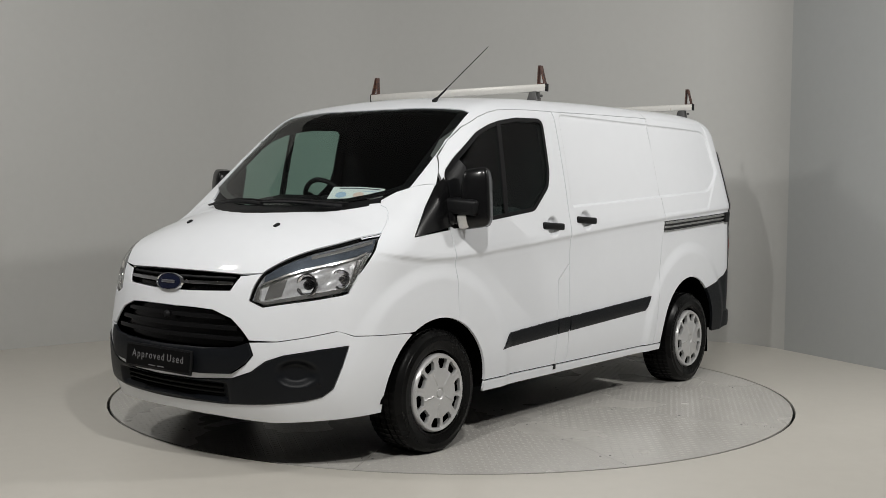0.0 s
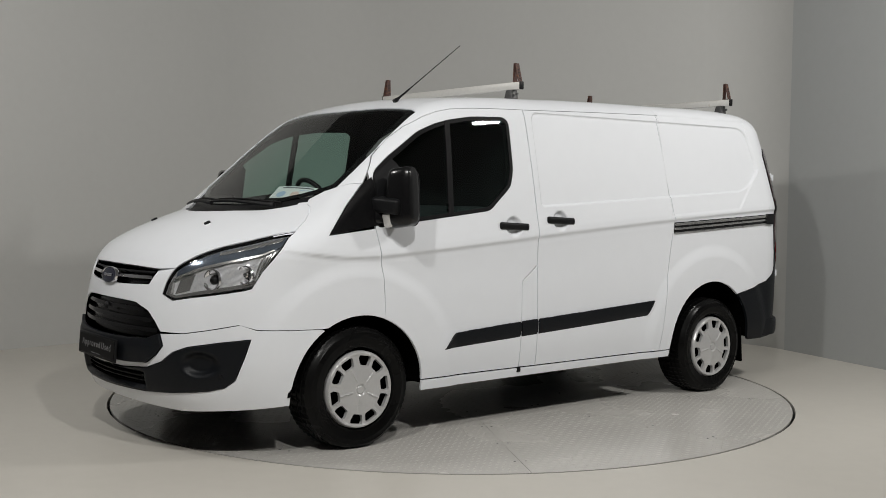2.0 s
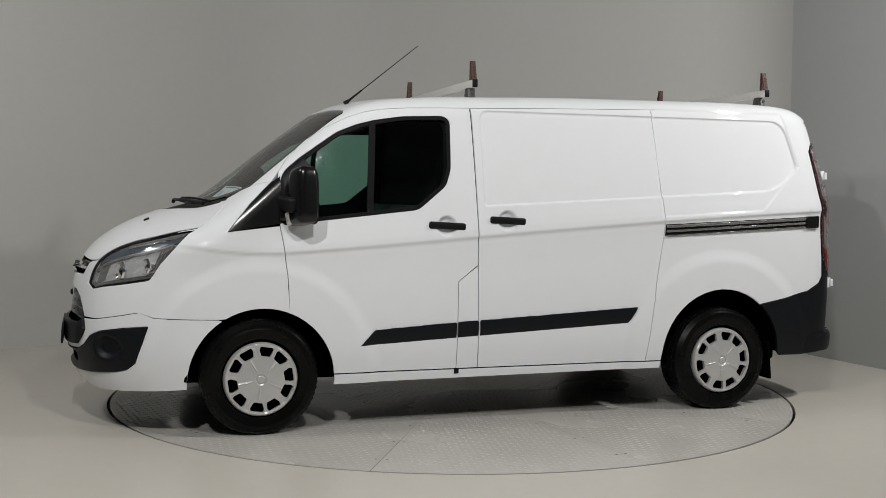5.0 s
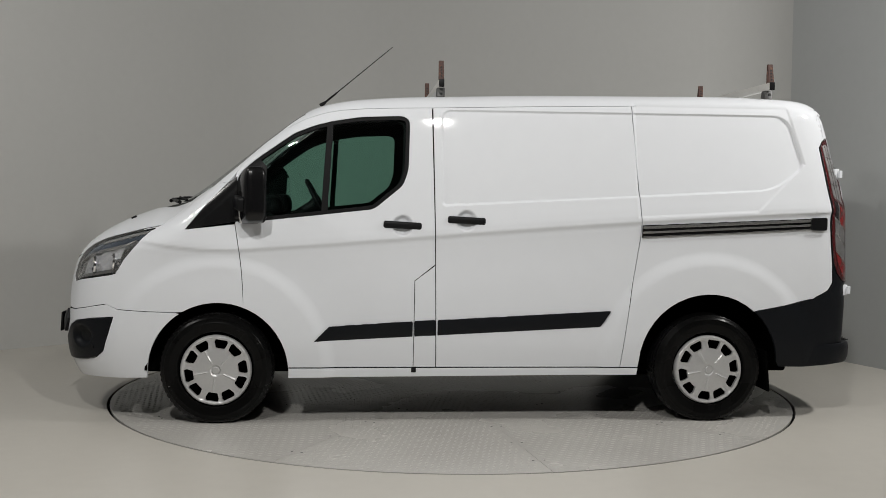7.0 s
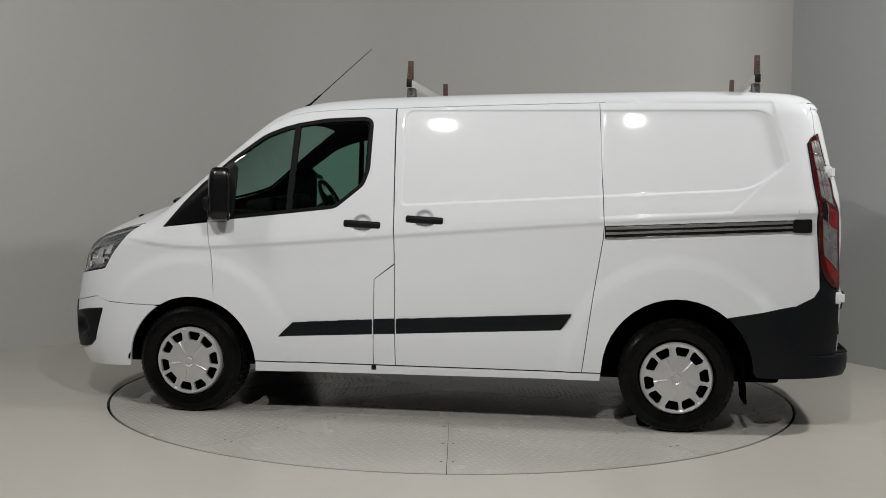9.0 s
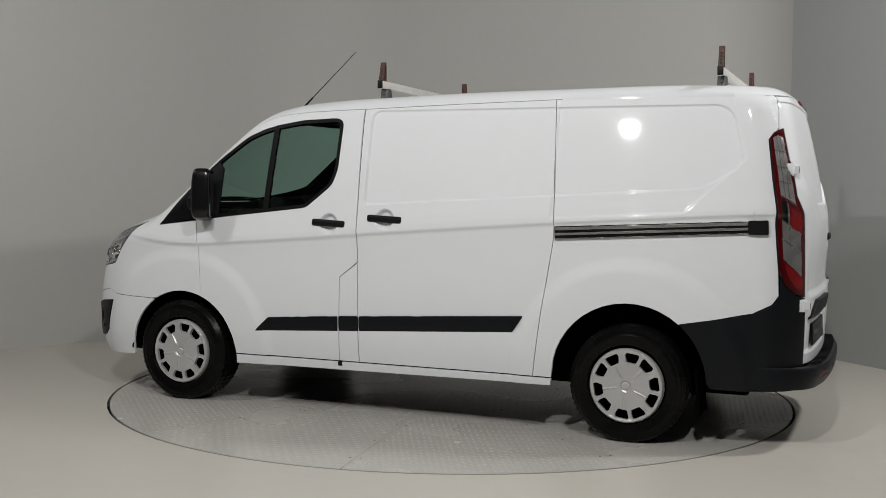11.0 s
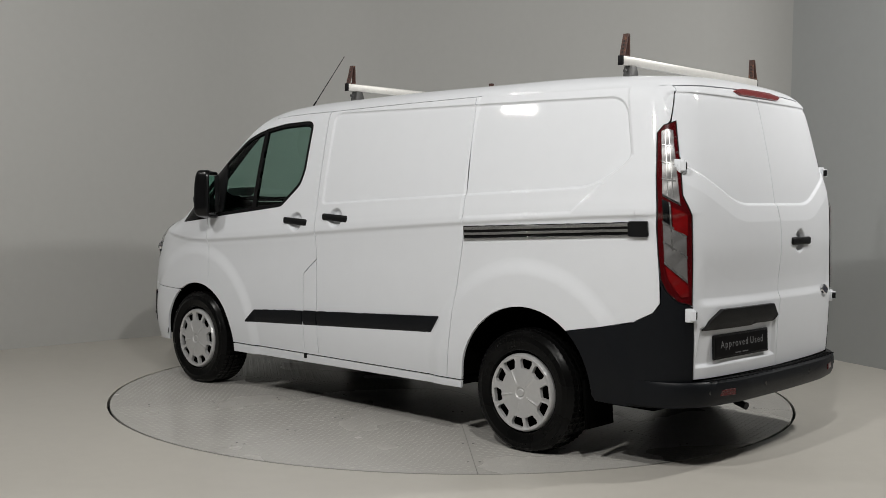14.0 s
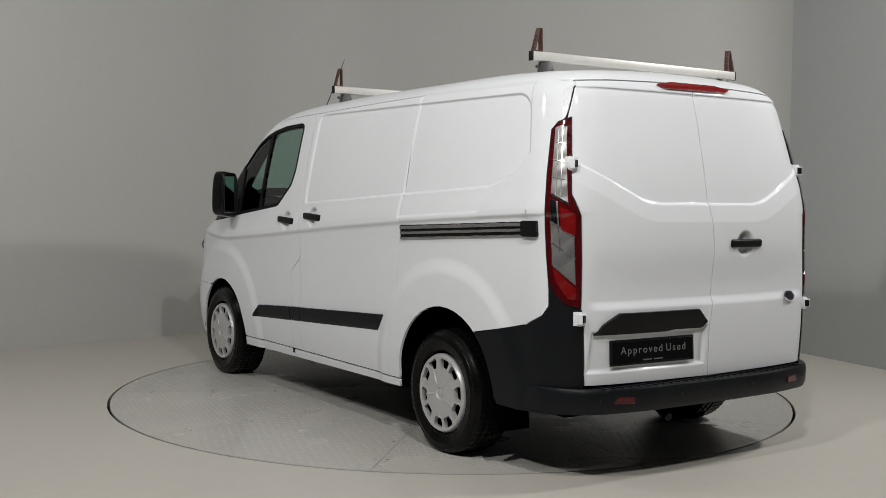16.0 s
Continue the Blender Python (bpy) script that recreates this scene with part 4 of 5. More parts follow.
for s in BOTH:
    m = np.array([1, s, 1])
    lens = panel("headlamp", "nose", LAMP * m if s > 0 else (LAMP * m)[::-1], LENS, van, off=0.001, gap=0.003, lip=0, cell=0.03, label="large swept-back clear headlamp with chrome reflectors")
    lens.visible_shadow = False
    panel("lamp_housing", "nose", LAMP * m, DULLCHROME, lens, off=-0.036, gap=0.010, lip=-0.02, cell=0.011, label="silver reflector housing",
          relief=lambda p: (0.009 * np.abs(np.sin(p[:, 0] * 38 + p[:, 2] * 24)) + 0.004 * np.abs(np.sin(p[:, 1] * 30 - p[:, 2] * 60))) * step(0.012, 0.04, clearance(flat("nose", LAMP * m), flat("nose", p))))
    inner = skin("nose", inset(dense(flat("nose", LAMP * m), 0.02), 0.0032))
    panel("lamp_bezel", "nose", [LAMP * m, inner], GLOSSBLACK, lens, off=-0.003, gap=0.0015, lip=0.03, cell=0.02, label="black lamp rim")
    for name, mat, off, corners, label in LAMP_PIECES:
        panel(name, "nose", skin("nose", lamp_place(corners)) * m, mat, lens, off=off, gap=0.0, lip=0.022, cell=0.02, label=label)
    for f, g, r, mat in ((0.44, 0.33, 0.050, GLOSSBLACK), (0.69, 0.32, 0.043, CHROME)):
        p = skin("nose", lamp_place([(f, g)]))[0] * m
        n = Vector((0.93, 0.34 * s, 0.1)).normalized()
        mm = look(Vector(p) - n * 0.042, Vector(p)) @ pose(0, 0, 0, 180, 0, 0)
        from_bm("lamp_bowl", lathe([(r * 0.60, 0.0), (r * 0.72, 0.018), (r * 0.98, 0.030), (r * 1.10, 0.030), (r * 1.14, 0.020)], 36, mm), CHROME, lens, "chrome lamp bowl")
        from_bm("projector", lathe([(0.0, 0.028), (r * 0.25, 0.026), (r * 0.45, 0.017), (r * 0.58, 0.002), (r * 0.60, -0.02)], 28, mm), mat, lens, "round projector lens")


def number_plate(m, parent, name="show_plate"):
    """A black show plate in a frame; m maps its width (x), height (y) and front (z)."""
    pl = from_bm(name, box_bm(0.53, 0.122, 0.012, m, 0.004, 2), PLASTIC, parent, "black show plate with grey lettering")
    from_bm("plate_face", box_bm(0.505, 0.102, 0.002, m @ pose(0, 0, 0.0065), 0.0008, 1), PLATEBLACK, pl)
    lettering("Approved Used", 0.051, LETTER, m @ pose(0, 0.008, 0.0085), pl)
    for x in (-0.04, 0.03):
        from_bm("small_print", box_bm(0.055, 0.005, 0.0008, m @ pose(x, -0.040, 0.0078), 0), LETTER, pl)
    return pl


fp = on("front", (0.0, 0.515))[0]
number_plate(pose(fp[0] + 0.024, 0, 0.516, 90, 0, 90) @ pose(0, 0, 0, -4, 0, 0), van)

# rear doors
EDGE = [(0.70, 1.899), (0.735, 1.82), (0.770, 1.722), (0.800, 1.55), (0.822, 1.36), (0.794, 1.262), (0.798, 1.05), (0.80, 0.83), (0.787, 0.79), (0.768, 0.468)]
SPLIT = [(0.0, 0.462), (0.008, 0.70), (-0.014, 0.817), (-0.022, 1.10), (-0.004, 1.31), (0.0, 1.917)]
loop = on("rear", *EDGE, *SPLIT, (0.25, 1.915), (0.5, 1.909))
rear_left = panel("rear_door", "rear", loop, PAINT, van, label="white rear door with a recessed plate and pressed panel", gap=0.0042, cell=0.0068)
loop = on("rear", *[(-y, z) for y, z in EDGE], *SPLIT, (-0.25, 1.915), (-0.5, 1.909))
rear_right = panel("rear_door", "rear", loop, PAINT, van, label="white rear door with a black handle", gap=0.0042, cell=0.0068, fine=[(-0.255, 1.12, 0.10, 0.009)])
seam("rear", [(0.0, 0.465), (0.008, 0.70), (-0.014, 0.817), (-0.022, 1.10), (-0.004, 1.31), (0.0, 1.917)], sides=(1,))
for s in BOTH:
    seam("rear", [(y * s, z) for y, z in EDGE], sides=(1,))
    seam("rear", [(0.0, 1.918), (0.25 * s, 1.9165), (0.5 * s, 1.910), (0.70 * s, 1.900)], sides=(1,))
    from_bm("jacking_plug", box_bm(0.03, 0.012, 0.035, pose(0.312, 0.925 * s, 0.312), 0.004, 2), PLASTIC, van, "black door stop plug")
door_handle((-0.255, 1.12), "rear", 0.23, rear_right)
loop = on("rear", (0.728, 0.712), (0.69, 0.755), (0.60, 0.804), (0.10, 0.802), (0.03, 0.738), (0.065, 0.714), (0.25, 0.718), (0.3, 0.708))
panel("plate_trim", "rear", loop, PLASTIC, rear_left, off=0.022, lip=0.03, gap=0.0, cell=0.02, label="black grip moulding above the plate", relief=lambda p: -0.012 * step(0.80, 0.72, p[:, 2]))
rp, rq = on("rear", (0.63, 0.615))[0], on("rear", (0.12, 0.615))[0]
ang = math.degrees(math.atan2(rp[0] - rq[0], rp[1] - rq[1]))
mid = (rp + rq) / 2
number_plate(pose(mid[0] - 0.010, mid[1], 0.616, 90, 0, -90 - ang) @ pose(0, 0, 0, -3, 0, 0), rear_left)
b0 = on("rear", (-0.62, 0.835))[0]
m = pose(b0[0] - 0.005, b0[1], b0[2], 0, -90, 0) @ pose(0, 0, 0, 7, 12, 0) @ Matrix.Diagonal((0.42, 0.72, 1, 1))
badge = from_bm("rear_badge", lathe([(0.0, 0.009), (0.05, 0.008), (0.058, 0.004), (0.058, 0.0)], 40, m), BLUE, rear_right, "small blue oval badge with a chrome rim")
from_bm("badge_rim", lathe([(0.055, 0.005), (0.060, 0.010), (0.068, 0.006), (0.070, -0.004)], 40, m), CHROME, badge, "chrome rim")
for s, d in ((1, rear_left), (-1, rear_right)):
    for z, y in ((1.50, 0.800), (0.785, 0.800)):
        p = on("rear", (min(y, 0.79) * s, z))[0]
        hb = from_bm("hinge", box_bm(0.045, 0.05, 0.066, pose(p[0] + 0.014, (y - 0.006) * s, z, 0, 0, 25 * s), 0.003, 2), PAINT, d, "white exposed door hinge")
        box = from_bm("hinge_knuckle", box_bm(0.026, 0.034, 0.046, pose(p[0] - 0.014, (y + 0.004) * s, z, 0, 0, 25 * s), 0.0015, 1), PAINT, hb)
        from_bm("hinge_slot", box_bm(0.006, 0.024, 0.034, pose(p[0] - 0.0268, (y - 0.002) * s, z, 0, 0, 25 * s), 0.001, 1), PLASTIC, hb)

# high brake lamp
loop = on("rear", *soften([(0.245, 1.899), (0.20, 1.882), (-0.23, 1.882), (-0.275, 1.899), (-0.17, 1.914), (0.14, 1.914)], 0.01))
panel("high_brake_lamp", "rear", loop, BRIGHTRED, van, off=0.012, lip=0.02, gap=0.0, cell=0.015, label="red high-level brake lamp")

# tail lamps
TAIL = np.array([(-2.183, 0.834, 1.660), (-2.205, 0.812, 1.698), (-2.252, 0.772, 1.720), (-2.29, 0.80, 1.55), (-2.325, 0.826, 1.36), (-2.358, 0.795, 1.262), (-2.374, 0.800, 1.05), (-2.376, 0.802, 0.83), (-2.335, 0.862, 0.848), (-2.290, 0.892, 0.895), (-2.260, 0.902, 0.955), (-2.245, 0.906, 1.08), (-2.236, 0.908, 1.21), (-2.212, 0.882, 1.45)])
lamps = panel("tail_lamp", "tail", TAIL, RED, van, off=0.006, lip=0.02, gap=0.002, cell=0.016, label="tall red and clear tail lamp", sides=BOTH)
TAIL2 = flat("tail", TAIL)


def between(z, f):
    """A flat place across the lamp at a height, f from 0 at the van's side to 1 at the door."""
    side = np.interp(z, TAIL2[[10, 11, 12, 13, 0], 1], TAIL2[[10, 11, 12, 13, 0], 0])
    door = np.interp(z, TAIL2[[7, 6, 5, 4, 3, 2], 1], TAIL2[[7, 6, 5, 4, 3, 2], 0])
    return side + (door - side) * f, z


def lamp_piece(name, corners, mat, off, label="", relief=None, lip=0.004):
    loop = skin("tail", dense([between(z, f) for f, z in corners], 0.02))
    panel(name, "tail", loop, mat, lamps, off=off, lip=lip, gap=0.0, cell=0.007 if relief else 0.012, sides=BOTH, label=label, relief=relief)


def fluted(p):
    """Upright flutes pressed into a reflector."""
    return 0.0005 + 0.0018 * np.abs(np.sin((np.abs(p[:, 1]) - p[:, 0]) * 95)) + 0.0008 * np.sin(p[:, 2] * 78)


def hollow(p):
    """A faceted hollow reflector."""
    return 0.0005 + 0.004 * np.abs(np.sin(p[:, 2] * 31 + np.abs(p[:, 1]) * 40))


gasket = skin("tail", inset(dense(TAIL2, 0.02), 0.0035))
panel("lamp_gasket", "tail", [TAIL, gasket], SEAL, lamps, off=0.0068, lip=0.01, gap=0.0, cell=0.02, sides=BOTH, label="dark red-black lamp edge")
lamp_piece("upper_reflector", [(0.22, 1.668), (0.50, 1.680), (0.74, 1.672), (0.76, 1.318), (0.22, 1.362)], CLEARLENS, 0.0065, "fluted clear upper lamp cell", fluted)
for z in (1.60, 1.515, 1.435):
    lamp_piece("cross_rib", [(0.22, z + 0.004), (0.76, z - 0.008), (0.76, z - 0.012), (0.22, z)], RAILMETAL, 0.0105, "bright cross rib")
for f in (0.38, 0.57):
    lamp_piece("upright_rib", [(f, 1.672), (f + 0.025, 1.672), (f + 0.025, 1.345), (f, 1.35)], RAILMETAL, 0.0100, "bright upright rib")
lamp_piece("bright_foot", [(0.22, 1.362), (0.76, 1.318), (0.76, 1.306), (0.22, 1.352)], CHROME, 0.0110, "chrome edge of the upper cell")
lamp_piece("dark_cell", [(0.17, 1.340), (0.42, 1.322), (0.42, 1.205), (0.17, 1.232)], GLOSSBLACK, 0.0078, "dark clear indicator cell")
lamp_piece("cell_edge", [(0.39, 1.325), (0.43, 1.322), (0.43, 1.09), (0.39, 1.095)], RAILMETAL, 0.0105, "bright cell edge")
lamp_piece("red_cell", [(0.46, 1.300), (0.86, 1.270), (0.86, 1.165), (0.46, 1.195)], BRIGHTRED, 0.0075, "red brake lamp cell", hollow)
lamp_piece("reversing_reflector", [(0.17, 1.228), (0.80, 1.158), (0.82, 0.945), (0.17, 1.036)], CLEARLENS, 0.0065, "clear reversing lamp cell", hollow)
for left, right in ((1.232, 1.160), (1.138, 1.062), (1.036, 0.945)):
    lamp_piece("slanting_rib", [(0.16, left + 0.005), (0.82, right + 0.005), (0.82, right - 0.006), (0.16, left - 0.006)], RAILMETAL, 0.0108, "bright slanting rib")
lamp_piece("lower_red_cell", [(0.17, 1.020), (0.84, 0.925), (0.86, 0.875), (0.62, 0.872), (0.24, 0.955)], BRIGHTRED, 0.0075, "bright red lower lamp cell", hollow)
for q in panel("lamp_lens", "tail", TAIL, LENS, lamps, off=0.0145, lip=0.012, gap=0.002, cell=0.016, sides=BOTH, label="glossy clear outer lens"):
    q.visible_shadow = False

# rear bumper and corners
loop = cat(on("side", *arch(*REAR_ARCH, 134, 178)), on("side", (-1.91, 0.325), (-2.05, 0.322)), on("rear", (0.80, 0.33), (0.768, 0.34), (0.768, 0.466), (0.783, 0.78), (0.787, 0.826)), TAIL[[8, 9, 10]], [(-2.262, 0.902, 0.838)], on("side", (-2.22, 0.79), (-2.12, 0.740), (-1.93, 0.698), (-1.745, 0.665)))
panel("bumper_corner", "tail", loop, BUMPER, van, off=0.004, lip=0.02, cell=0.02, label="dark grey plastic rear corner", sides=BOTH)
bm = bmesh.new()
SECTION = [(0.06, 0.452), (-0.052, 0.460), (-0.068, 0.452), (-0.076, 0.43), (-0.072, 0.37), (-0.052, 0.340), (0.06, 0.330)]
rings = []


def stand_out(y, dy):
    """How far the bumper stands proud, 1 at the middle and 0 at its ends."""
    u = 0.35 * min(max((abs(y) - 0.42) / 0.20, 0), 1) + 0.65 * math.degrees(math.asin(abs(dy))) / 58
    return max(1 - u ** 1.4, 0.0)


def reach(x, y, dx, dy, z=0.42):
    """How far the body's skin lies from a place inside it, along a level direction."""
    near, far = 0.0, 1.2
    for _ in range(30):
        mid = (near + far) / 2
        if body(np.array([x + dx * mid]), np.array([y + dy * mid]), np.array([z]))[0] < 0:
            near = mid
        else:
            far = mid
    return near


BUMPER_LINE = [(-1.9, 0.62 * k / 14, -1.0, 0.0) for k in range(15)] + [(-1.9, 0.62, -math.cos(radians(a)), math.sin(radians(a))) for a in range(4, 59, 3)]
BUMPER_LINE = [(x, -y, dx, -dy) for x, y, dx, dy in BUMPER_LINE[:0:-1]] + BUMPER_LINE
for x, y, dx, dy in BUMPER_LINE:
    far = reach(x, y, dx, dy)
    proud = stand_out(y, dy)
    rings.append([bm.verts.new((x + dx * (far + o), y + dy * (far + o), z)) for o, z in [(-(q if q > 0 else q * proud) + (0.013 * min(1.0, proud * 4) - 0.006) * (q < 0), z) for q, z in SECTION]])
for a, b in zip(rings, rings[1:]):
    for i in range(len(SECTION) - 1):
        bm.faces.new((a[i], b[i], b[i + 1], a[i + 1]))
bm.faces.new(rings[0])
bm.faces.new(rings[-1][::-1])
rb = from_bm("rear_bumper", bm, BUMPER, van, "dark grey rear step bumper", 40)
for k in range(-14, 15):
    y = k * 0.05
    from_bm("step_rib", box_bm(0.060, 0.010, 0.006, pose(-1.932 - reach(-1.9, y, -1.0, 0.0), y, 0.462, 0, 3, 0), 0.002, 1), PLASTIC, rb)


def bumper_x(y):
    return -1.9 - reach(-1.9, y, -1.0, 0.0) - 0.006 - 0.074 * stand_out(y, max(abs(y) - 0.62, 0) * 2.0)


for s in BOTH:
    y = 0.60 * s
    from_bm("rear_reflector", box_bm(0.006, 0.11, 0.032, pose(bumper_x(y) - 0.001, y, 0.402, 0, 0, -15.0 * s), 0.002, 1), RED, rb, "red bumper reflector")
    for y in (0.26 * s, 0.72 * s):
        from_bm("parking_sensor", lathe([(0.0, 0.003), (0.011, 0.003), (0.012, -0.006)], 16, pose(bumper_x(y), y, 0.41, 0, -90, 0)), GLOSSBLACK, rb, "round parking sensor")
# end of the exhaust pipe, under the rear bumper
from_bm("tow_eye", tube_bm([(-2.30, 0.20, 0.28), (-2.34, 0.205, 0.272), (-2.37, 0.210, 0.266)], [0.016, 0.018, 0.020], 12), PLASTIC, van, "exhaust tip beneath the bumper")

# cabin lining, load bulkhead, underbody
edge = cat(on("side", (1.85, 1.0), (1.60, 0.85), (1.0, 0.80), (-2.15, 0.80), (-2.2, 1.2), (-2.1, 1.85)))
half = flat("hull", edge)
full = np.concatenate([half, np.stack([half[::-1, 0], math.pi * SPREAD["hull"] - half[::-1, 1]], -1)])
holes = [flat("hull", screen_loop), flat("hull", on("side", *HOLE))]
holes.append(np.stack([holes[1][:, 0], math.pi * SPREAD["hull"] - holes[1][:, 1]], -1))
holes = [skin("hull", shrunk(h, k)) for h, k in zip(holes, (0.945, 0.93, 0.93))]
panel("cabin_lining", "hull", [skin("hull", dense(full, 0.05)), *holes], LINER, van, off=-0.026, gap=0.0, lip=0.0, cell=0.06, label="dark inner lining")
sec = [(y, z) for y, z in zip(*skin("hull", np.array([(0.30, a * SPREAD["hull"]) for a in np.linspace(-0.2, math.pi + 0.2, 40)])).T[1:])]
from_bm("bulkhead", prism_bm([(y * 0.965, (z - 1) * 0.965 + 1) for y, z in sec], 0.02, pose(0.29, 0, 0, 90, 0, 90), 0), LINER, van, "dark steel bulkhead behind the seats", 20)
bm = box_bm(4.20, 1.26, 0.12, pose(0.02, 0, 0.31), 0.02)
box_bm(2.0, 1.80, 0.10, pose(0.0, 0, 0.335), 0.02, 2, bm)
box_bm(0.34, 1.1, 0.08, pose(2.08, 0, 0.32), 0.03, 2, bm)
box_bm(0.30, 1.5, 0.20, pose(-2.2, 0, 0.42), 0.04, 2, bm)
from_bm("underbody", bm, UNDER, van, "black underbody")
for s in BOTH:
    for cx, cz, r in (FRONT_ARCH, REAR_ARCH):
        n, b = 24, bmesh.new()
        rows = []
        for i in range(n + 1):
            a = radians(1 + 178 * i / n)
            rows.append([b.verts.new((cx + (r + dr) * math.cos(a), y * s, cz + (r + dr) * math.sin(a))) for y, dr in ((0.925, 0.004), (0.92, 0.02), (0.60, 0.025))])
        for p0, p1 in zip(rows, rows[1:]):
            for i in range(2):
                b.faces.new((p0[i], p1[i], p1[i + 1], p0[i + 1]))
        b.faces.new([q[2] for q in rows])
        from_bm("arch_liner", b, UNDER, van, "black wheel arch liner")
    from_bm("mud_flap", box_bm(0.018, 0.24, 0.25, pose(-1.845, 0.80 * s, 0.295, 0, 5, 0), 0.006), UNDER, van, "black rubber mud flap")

# dashboard, steering wheel, seats
prof = [(1.72, 0.85), (1.72, 1.15), (1.60, 1.20), (1.40, 1.235), (1.22, 1.225), (1.14, 1.17), (1.12, 0.95), (1.2, 0.85)]
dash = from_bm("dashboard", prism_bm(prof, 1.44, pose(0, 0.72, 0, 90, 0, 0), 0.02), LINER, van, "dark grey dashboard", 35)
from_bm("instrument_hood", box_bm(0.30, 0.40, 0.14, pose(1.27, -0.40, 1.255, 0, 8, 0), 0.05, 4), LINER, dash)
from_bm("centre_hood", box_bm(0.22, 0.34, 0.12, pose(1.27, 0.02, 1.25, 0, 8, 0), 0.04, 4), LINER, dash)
tilt = pose(0.92, -0.40, 1.27, 0, -62, 0)
wheel_path = [tilt @ Vector((0.185 * math.cos(a), 0.185 * math.sin(a), 0)) for a in np.linspace(0, 2 * math.pi, 32, endpoint=False)]
sw = from_bm("steering_wheel", tube_bm(wheel_path, 0.016, 10, True), PLASTIC, van, "black steering wheel", 60)
from_bm("steering_boss", lathe([(0.0, 0.03), (0.06, 0.025), (0.075, 0.0), (0.05, -0.06), (0.04, -0.2)], 24, tilt), PLASTIC, sw)
for a in (0, 120, 240):
    from_bm("spoke", box_bm(0.12, 0.03, 0.015, tilt @ pose(0, 0, 0, 0, 0, a + 60) @ pose(0.11, 0, 0.005), 0.005), PLASTIC, sw)
for y, w in ((-0.42, 0.50), (0.30, 0.86)):
    seat = from_bm("cab_seat", box_bm(0.50, w, 0.16, pose(0.70, y, 0.80, 0, -6, 0), 0.05, 3), SEAT, van, "dark cloth cab seat")
    from_bm("seat_back", box_bm(0.14, w, 0.50, pose(0.44, y, 1.03, 0, -12, 0), 0.05, 3), SEAT, seat)

# wheels


def road_wheel(cx, s):
    """Tyre, steel rim and ten-spoke silver cover."""
    hub = new("wheel")
    hub.parent = van
    tagged(hub, "black tyre with a silver ten-slot wheel cover")
    CZ, R, W = 0.318, 0.333, 0.215
    prof = [(0.212, -0.02), (0.220, 0.004), (0.223, 0.0075), (0.228, 0.0075), (0.231, 0.0085), (0.245, 0.0125), (0.262, 0.0135), (0.268, 0.0155), (0.272, 0.0155), (0.276, 0.0130), (0.292, 0.0105), (0.297, 0.0105), (0.300, 0.006), (0.308, 0.002), (0.318, -0.010)]
    tread = []
    for i in range(5):
        y0 = -0.016 - i * 0.038
        tread += [(R - 0.001 - 0.003 * abs(i - 2), y0), (R - 0.003 * abs(i - 2), y0 - 0.029), (R - 0.010, y0 - 0.031), (R - 0.010, y0 - 0.036)]
    back = [(0.318, -W + 0.010), (0.285, -W - 0.010), (0.24, -W - 0.010), (0.212, -W + 0.02)]
    n, b = 120, bmesh.new()
    ring = prof + tread + back
    rows = []
    for i in range(n):
        a = 2 * math.pi * i / n
        row = []
        for j, (r, h) in enumerate(ring):
            if len(prof) <= j < len(prof) + len(tread) and (i % 2):
                r -= 0.005
            if j == len(prof) - 1 and i % 2:
                r -= 0.004
            x, z = r * math.cos(a), r * math.sin(a)
            bulge = max(0.0, 0.07 - (CZ + z)) * 0.18 if CZ + z < 0.07 else 0
            row.append(b.verts.new((cx + x, s * (0.945 + h + (bulge if j < 15 else -bulge if j > len(ring) - 5 else 0)), max(CZ + z, 0.003))))
        rows.append(row)
    for i in range(n):
        p0, p1 = rows[i], rows[(i + 1) % n]
        for j in range(len(ring) - 1):
            b.faces.new((p0[j], p1[j], p1[j + 1], p0[j + 1]))
    tyre = from_bm("tyre", b, RUBBER, hub, "black road tyre with tread blocks", 35)
    for start in (20, 200):
        bars = bmesh.new()
        for k in range(9):
            a = radians(start + 90 * (cx > 0) + k * 5.2 + 7 * (k > 4))
            x, z = 0.283 * math.cos(a), 0.283 * math.sin(a)
            box_bm(0.011 if k % 3 else 0.006, 0.0030, 0.020, pose(cx + x, s * (0.945 + 0.0120), CZ + z, 0, 90 - math.degrees(a), 0), 0.0008, 1, bars)
        from_bm("sidewall_lettering", bars, RUBBER, tyre, "raised black sidewall marks")["kind"] = "stuff"
    m = pose(cx, 0.945 * s, CZ - 0.006, -90 * s, 0, 0)
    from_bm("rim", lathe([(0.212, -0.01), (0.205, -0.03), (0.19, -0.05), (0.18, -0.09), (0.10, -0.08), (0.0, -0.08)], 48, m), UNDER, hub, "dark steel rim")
    # cover: a disc with ten slots, dished towards the edge
    outline = np.array(oval(96, 0.207, 0.207))
    slots = []
    for k in range(10):
        a = 2 * math.pi * (k + 0.25) / 10
        q = [(0.182, -0.030), (0.182, 0.040), (0.166, 0.044), (0.130, 0.031), (0.130, -0.020), (0.164, -0.035)]
        if k % 2:
            q = [(0.182, -0.040), (0.182, 0.030), (0.164, 0.035), (0.130, 0.020), (0.130, -0.031), (0.166, -0.044)]
        q = soften(q, 0.005, 3)
        slots.append(dense([(r * math.cos(a) - t * math.sin(a), r * math.sin(a) + t * math.cos(a)) for r, t in q], 0.008))
    v2, tri = sheet([outline, *slots], 0.0065)

